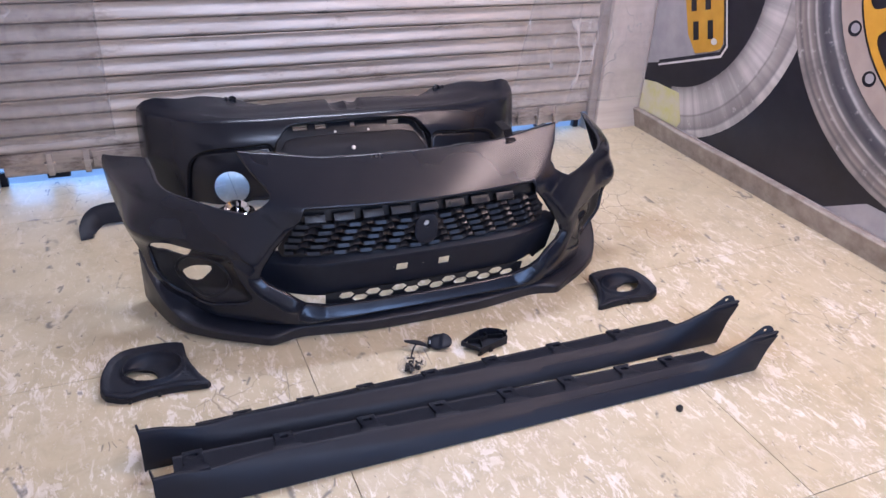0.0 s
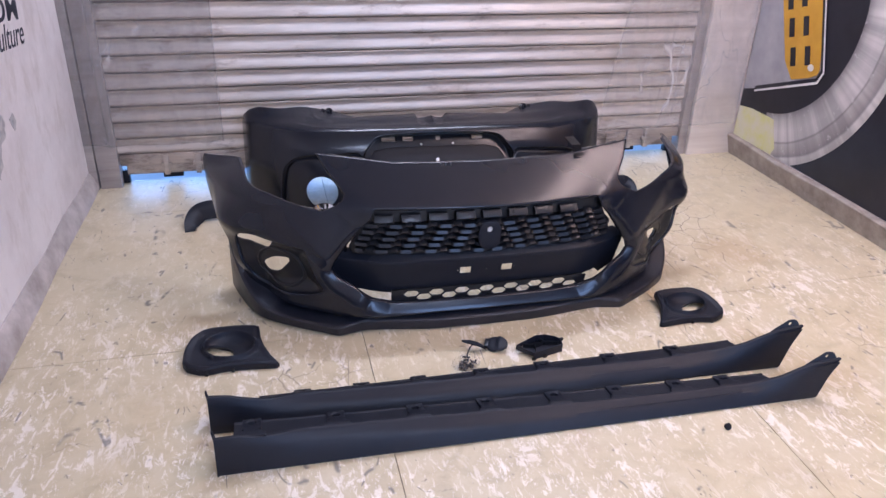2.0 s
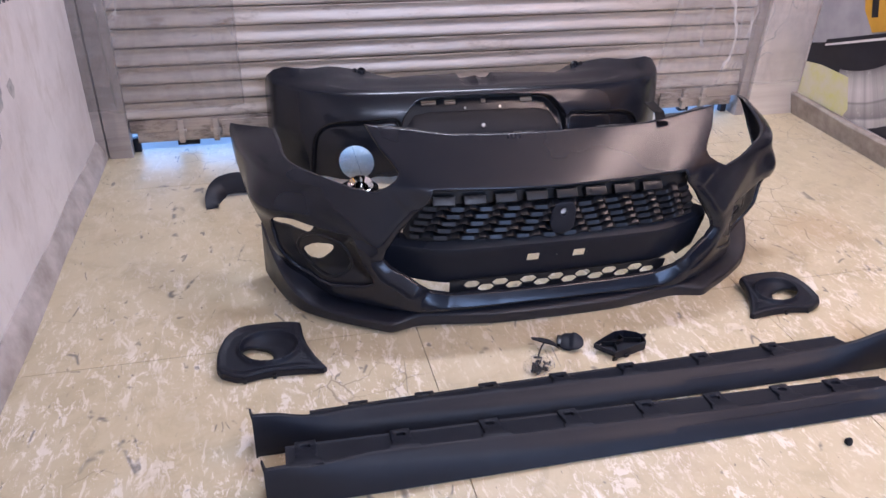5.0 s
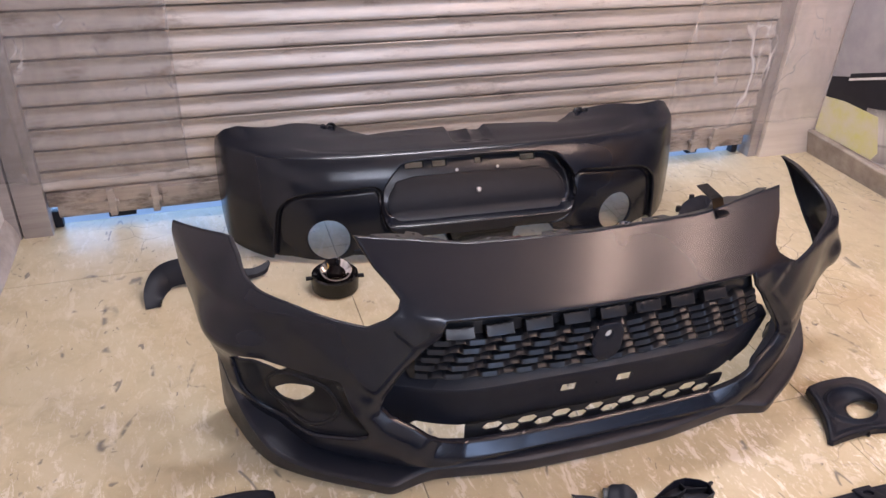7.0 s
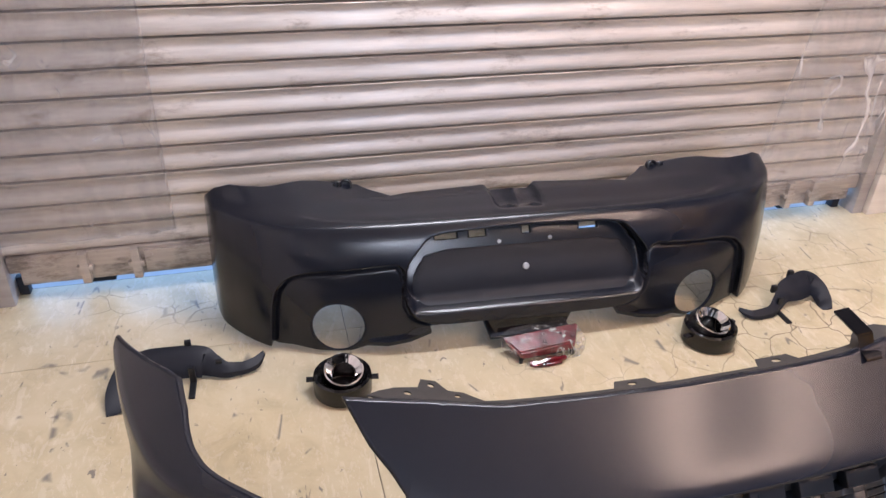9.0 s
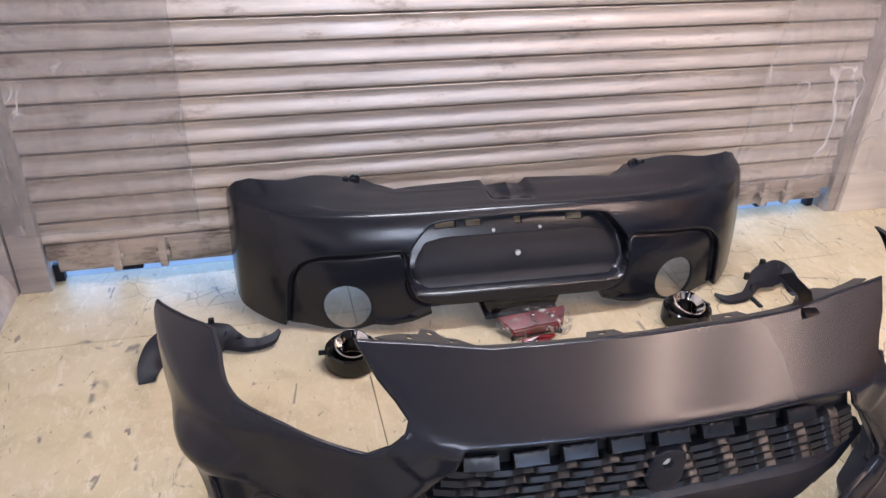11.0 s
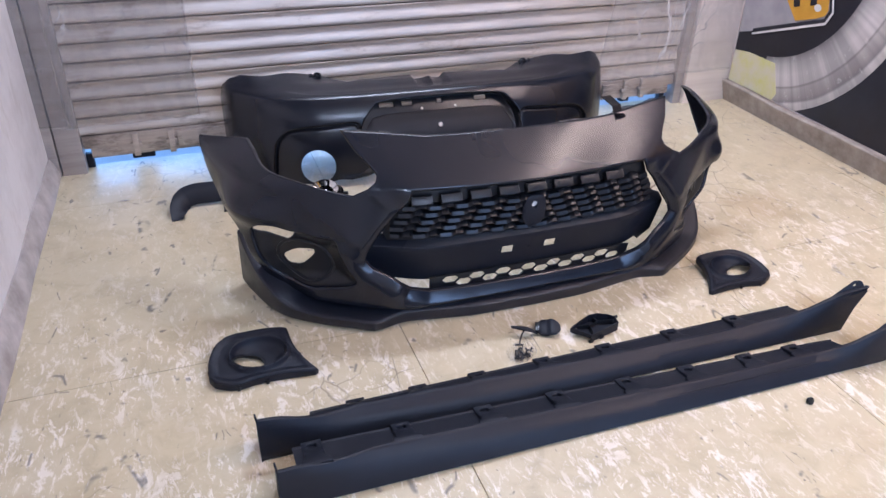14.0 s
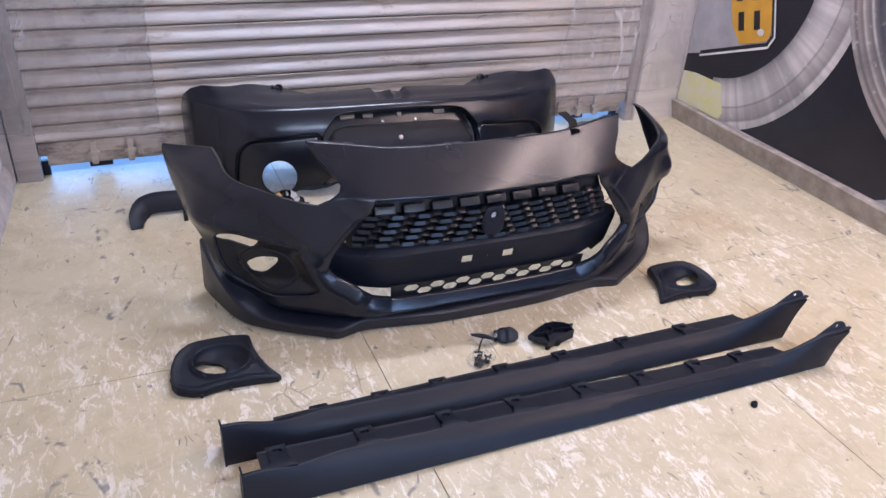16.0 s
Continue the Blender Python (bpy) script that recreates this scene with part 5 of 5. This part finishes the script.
RIM_ONE = wheel_print("print_rim", 3.24, 0.85, ((0.55, (0.20, 0.19, 0.19)), (0.59, (0.50, 0.47, 0.45)), (0.64, (0.66, 0.62, 0.60)), (0.690, (0.62, 0.58, 0.56)), (0.698, (0.28, 0.25, 0.24)), (0.706, (0.50, 0.46, 0.44)), (0.745, (0.40, 0.36, 0.34)), (0.768, (0.27, 0.25, 0.25)), (0.778, (0.66, 0.62, 0.59)), (0.81, (0.58, 0.54, 0.51))), 0.02)
RIM_TWO = wheel_print("print_lip", 1.64, 1.14, ((0.705, (0.05, 0.05, 0.06)), (0.735, (0.22, 0.21, 0.22)), (0.748, (0.52, 0.50, 0.50)), (0.758, (0.10, 0.10, 0.12)), (0.79, (0.05, 0.05, 0.065)), (0.812, (0.14, 0.135, 0.14)), (0.822, (0.50, 0.47, 0.46)), (0.832, (0.13, 0.12, 0.12)), (0.852, (0.26, 0.23, 0.215)), (0.862, (0.48, 0.44, 0.42)), (0.872, (0.16, 0.14, 0.135)), (0.890, (0.30, 0.26, 0.24)), (0.902, (0.12, 0.11, 0.11)), (0.916, (0.34, 0.30, 0.28)), (0.93, (0.28, 0.25, 0.23))), 0.016)


def print_on(name, outline, level, mat, holes=(), label="", parent=None):
    """A flat piece of the print, in y and z of the wall, clipped to the poster."""
    bm = sheet(outline, list(holes), lambda u, v: np.stack([-0.002 * level + 0 * u, u, v], -1), 0.25, -0.0015, 0.0, 0.2)
    return part(name, bm, mat, parent or mural, label, smooth=False)


def arc(cy, cz, r, a0, a1, n=40, z_min=0.112, y_max=3.385):
    return [(min(y_max, cy + r * math.cos(radians(a0 + (a1 - a0) * i / n))), max(z_min, cz + r * math.sin(radians(a0 + (a1 - a0) * i / n)))) for i in range(n + 1)]


# its unseen upper part is added to keep the wall dark in reflections
print_on("ground_print", [(-1.6, 0.112), (3.39, 0.112), (3.39, 2.72), (-1.6, 2.72)], 1, MURAL_DARK, label="dark print ground")
CY, CZ = 3.24, 0.85
print_on("rim_lip_print", arc(CY, CZ, 0.81, 98, 262) + list(reversed(arc(CY, CZ, 0.555, 98, 262))), 2, RIM_ONE, label="polished silver rim lip")
print_on("lime_print", [(3.385, 0.112), (3.06, 0.112), (3.04, 0.150), (3.095, 0.285), (3.28, 0.285), (3.385, 0.270)], 4, MURAL_LIME, label="pale patch with yellow-green flecks")
print_on("body_print", [(3.385, 0.360), (3.27, 0.395), (3.04, 0.490), (2.85, 0.560), (3.02, 1.04), (3.385, 1.04)], 4, MURAL_GREY, label="grey bodywork behind the plate")
plate = print_on("plate_print", rounded([(3.075, 0.490), (2.880, 0.556), (2.862, 0.600), (2.995, 0.985), (3.020, 1.000), (3.262, 0.925)], 1), 6, MURAL_YELLOW, label="yellow plate with dark bars")
print_on("plate_edge_print", [(3.29, 0.385), (2.868, 0.540), (2.846, 0.590), (2.99, 1.01), (3.002, 1.006), (2.860, 0.592), (2.878, 0.552), (3.29, 0.402)], 5, MURAL_DARK, label="dark rounded plate surround")
print_on("plate_trim_print", [(3.29, 0.372), (2.862, 0.528), (2.835, 0.585), (2.98, 1.01), (2.988, 1.01), (2.845, 0.588), (2.868, 0.538), (3.29, 0.382)], 5, MURAL_PALE)
for a, b in ((3.060, 0.600), (2.965, 0.628), (3.115, 0.725), (3.022, 0.752), (3.168, 0.842), (3.078, 0.872)):
    print_on("plate_bar", [(a + 0.004, b - 0.040), (a - 0.030, b - 0.030), (a - 0.002, b + 0.052), (a + 0.032, b + 0.042)], 7, MURAL_DARK, parent=plate)
print_on("plate_bolt_print", circle(2.925, 0.588, 0.020, 0.016, 14), 7, MURAL_PALE)
WY, WZ = 1.64, 1.14
print_on("wheel_lip_print", circle(WY, WZ, 0.93, 0.93, 84), 3, RIM_TWO, [circle(WY, WZ, 0.69, 0.69, 72)], "polished chrome lip of a second wheel")
print_on("wheel_face_print", circle(WY, WZ, 0.705, 0.705, 72), 4, MURAL_TAN, [circle(WY, WZ, 0.60, 0.60, 60)], "tan wheel face")
print_on("wheel_rim_shade_print", circle(WY, WZ, 0.616, 0.616, 72), 5, MURAL_DARK, [circle(WY, WZ, 0.604, 0.604, 72)])
windows = []
for k in range(12):
    a = radians(k * 30 - 15)
    c, s = math.cos(a), math.sin(a)
    windows.append(rounded([(WY + c * r - s * w, WZ + s * r + c * w) for r, w in ((0.22, -0.028), (0.545, -0.108), (0.575, -0.07), (0.575, 0.07), (0.545, 0.108), (0.22, 0.028))], 2))
print_on("wheel_spoke_print", circle(WY, WZ, 0.606, 0.606, 72), 6, MURAL_YELLOW, windows, "yellow wheel spokes with dark windows")
print_on("wheel_dark_print", circle(WY, WZ, 0.61, 0.61, 48), 3, MURAL_DARK)
for k in range(20):
    a = radians(k * 18 - 29.5)
    lug = print_on("lug_print", circle(WY + 0.652 * math.cos(a), WZ + 0.652 * math.sin(a), 0.030, 0.030, 16), 5, MURAL_DARK)
    print_on("lug_core_print", circle(WY + 0.648 * math.cos(a), WZ + 0.648 * math.sin(a), 0.019, 0.019, 14), 6, MURAL_GREY, parent=lug)
print_on("street_print", [(2.10, 0.112), (0.6, 0.112), (0.6, 0.21), (1.92, 0.21)], 2, MURAL_GREY)


# ---- lettering on the left wall ----
def lettering(name, words, size, m, shear=0.0, bold=0.0):
    data = bpy.data.curves.new(name, "FONT")
    data.body, data.size, data.extrude, data.shear, data.offset = words, size, 0.0004, shear, bold
    tmp = bpy.data.objects.new(name, data)
    scene.collection.objects.link(tmp)
    mesh = bpy.data.meshes.new_from_object(tmp.evaluated_get(bpy.context.evaluated_depsgraph_get()))
    bpy.data.objects.remove(tmp)
    mesh.materials.clear()
    mesh.materials.append(INK)
    ob = new(name, mesh)
    ob.matrix_world = m
    return ob


INK = plain("blue_black_ink", (0.020, 0.022, 0.035), (0.035, 0.037, 0.055), (0.5, 0.6))
sign = thing("wall_lettering", "dark painted lettering on the white wall", "lettering", pose(wall_x(2.655) + 0.0012, 2.655, 0.90, 0, 0, -2.63))
for words, size, y, z, wide, shear, tilt in (("JDM", 0.108, 0.0, -0.006, 1.50, 0.0, -8.0), ("Culture", 0.118, -0.05, -0.095, 0.92, 0.3, -6.0)):
    ob = lettering("word", words, size, pose(0, 0, 0), shear, 0.0 if shear else 0.0018)
    ob.parent = sign
    ob.matrix_world = sign.matrix_world @ pose(0, y, z, 90, 0, 90) @ Matrix.Rotation(radians(tilt), 4, "Z") @ Matrix.Diagonal((wide, 1, 1, 1))
FLAKED = plain("bared_plaster", (0.28, 0.27, 0.27), (0.50, 0.47, 0.45), (0.8, 0.9), 0, 40.0, 200.0, 0.5, 0.002)
for name, loop in (("flaked_patch", [(2.40, 0.50), (2.41, 0.57), (2.46, 0.595), (2.49, 0.64), (2.55, 0.638), (2.575, 0.60), (2.55, 0.555), (2.50, 0.545), (2.475, 0.49), (2.43, 0.455)]), ("flaked_patch", [(2.62, 0.59), (2.66, 0.60), (2.68, 0.57), (2.65, 0.545)])):
    rough = [(a + 0.010 * noise.noise(Vector((a * 40, b * 40, 1))), b + 0.010 * noise.noise(Vector((a * 40, b * 40, 7)))) for a, b in split_up(loop, 0.012)]
    bm = sheet(rough, [], lambda u, v: np.stack([wall_x(u) + 0.0015 + 0 * u, u, v], -1), 0.05, 0.0012)
    tagged(finish("trim_" + name, bm, FLAKED), "patch of bare plaster where white paint flaked off", "flaked paint", kind="structure")


# ---- clear plastic film hung before the shutter ----
def film(name, label, x0, x1, y, z0, z1, seed, mat, sway=0.006, hems=(), slant=0.0):
    bm = bmesh.new()
    n, k = 60, 60
    grid = []
    for j in range(k + 1):
        row = []
        for i in range(n + 1):
            z = z0 + (z1 - z0) * j / k
            x = x0 + slant * min(z - z0, 0.8) * (1 - i / n) + (x1 - x0) * i / n
            q = Vector((x * 5 + seed, z * 3.0, seed))
            edge = 0.02 * noise.noise(Vector((x * 7, seed, 0))) if j == 0 else 0.0
            fold = 1 - 2 * abs(noise.noise(Vector((x * 8.0 + 1.5 * z * noise.noise(q * 0.4), z * 0.7, seed + 9))))
            row.append(bm.verts.new((x, y - abs(sway * 2.2 * noise.noise(q)) - sway * 1.6 * max(0.0, fold) ** 3 - sway * 0.8 * abs(noise.noise(q * 2.7)), z + edge)))
        grid.append(row)
    for a, b in zip(grid, grid[1:]):
        for i in range(n):
            bm.faces.new((a[i], a[i + 1], b[i + 1], b[i]))
    ob = thing(name, label, "plastic film")
    part("film_sheet", bm, mat, ob)
    for hx in hems:
        bm = bmesh.new()
        lofted(bm, [[(hx + w + slant * min(z - z0, 0.8) * (hx - x0 < 0.05) + 0.003 * math.sin(z * 9), y - 0.009, z) for w in (0.0, 0.009)] for z in np.linspace(z0, z1, 30)])
        part("folded_hem", bm, BAG, ob, "shiny folded hem")
    bm = bmesh.new()
    lofted(bm, [[(x, y - 0.012, z0 + 0.02 * noise.noise(Vector((x * 7, seed, 0))) + dz) for dz in (-0.004, 0.010)] for x in np.linspace(x0, x1, 61)])
    part("bottom_hem", bm, BAG, ob, "shiny bottom hem")
    return ob


film("plastic_film", "clear plastic film taped over the shutter's edge by the white wall", 0.0, 0.602, YS - 0.037, 0.205, 2.2, 1.7, DULL_FILM, hems=(0.10, 0.594))
film("plastic_film", "clear plastic film taped over the shutter and the cream pier", 2.445, 3.25, YS - 0.058, 0.175, 2.2, 5.2, FILM, hems=(2.45,), slant=0.15)

# ---- ceiling lamps: two added fill battens and the loop lamp ----
LIT, nodes, links, bsdf = material("lit_tube")
bsdf.inputs["Emission Color"].default_value = (1.0, 0.95, 0.88, 1)
bsdf.inputs["Emission Strength"].default_value = 4.0
for x, y in ((1.6, -0.95), (1.75, 2.95)):
    lamp = thing("added_ceiling_lamp", "added white batten with a lit tube, out of view", "lamp", pose(x, y, 2.64), "ceiling lamps")
    part("batten", box(bmesh.new(), -0.62, 0.62, -0.05, 0.05, 0.045, 0.11, 0.006), GREY_PLASTER, lamp)
    part("tube", tube(bmesh.new(), [(-0.6, 0, 0.03), (0.6, 0, 0.03)], 0.013, 12), LIT, lamp, "lit white tube")
# warm lamp bent from one long tube
GLOW, nodes, links, bsdf = material("warm_loop_tube")
bsdf.inputs["Emission Color"].default_value = (1.0, 0.70, 0.50, 1)
bsdf.inputs["Emission Strength"].default_value = 70.0
lamp = thing("loop_lamp", "warm lit tube lamp bent to a long hanging loop", "lamp", pose(2.80, 1.36, 2.10))
loop = rounded([(-0.34, -0.62), (0.34, -0.62), (0.33, -0.44), (0.14, 0.14), (0.09, 0.60), (-0.36, 0.60)], 3)
part("loop_tube", tube(bmesh.new(), [(a, b, 0) for a, b in loop + loop[:1]], 0.017, 10), GLOW, lamp, "lit warm tube")
part("lamp_base", box(bmesh.new(), -0.19, -0.07, -0.45, 0.45, 0.585, 0.652, 0.01), GREY_PLASTER, lamp)
for b in (-0.35, 0.30):
    part("arm", box(bmesh.new(), -0.35, 0.05 if b > 0 else 0.28, b - 0.006, b + 0.006, 0.014, 0.03, 0.002), GREY_PLASTER, lamp)
    part("hanger", box(bmesh.new(), -0.136, -0.124, b - 0.006, b + 0.006, 0.03, 0.59, 0.002), GREY_PLASTER, lamp)
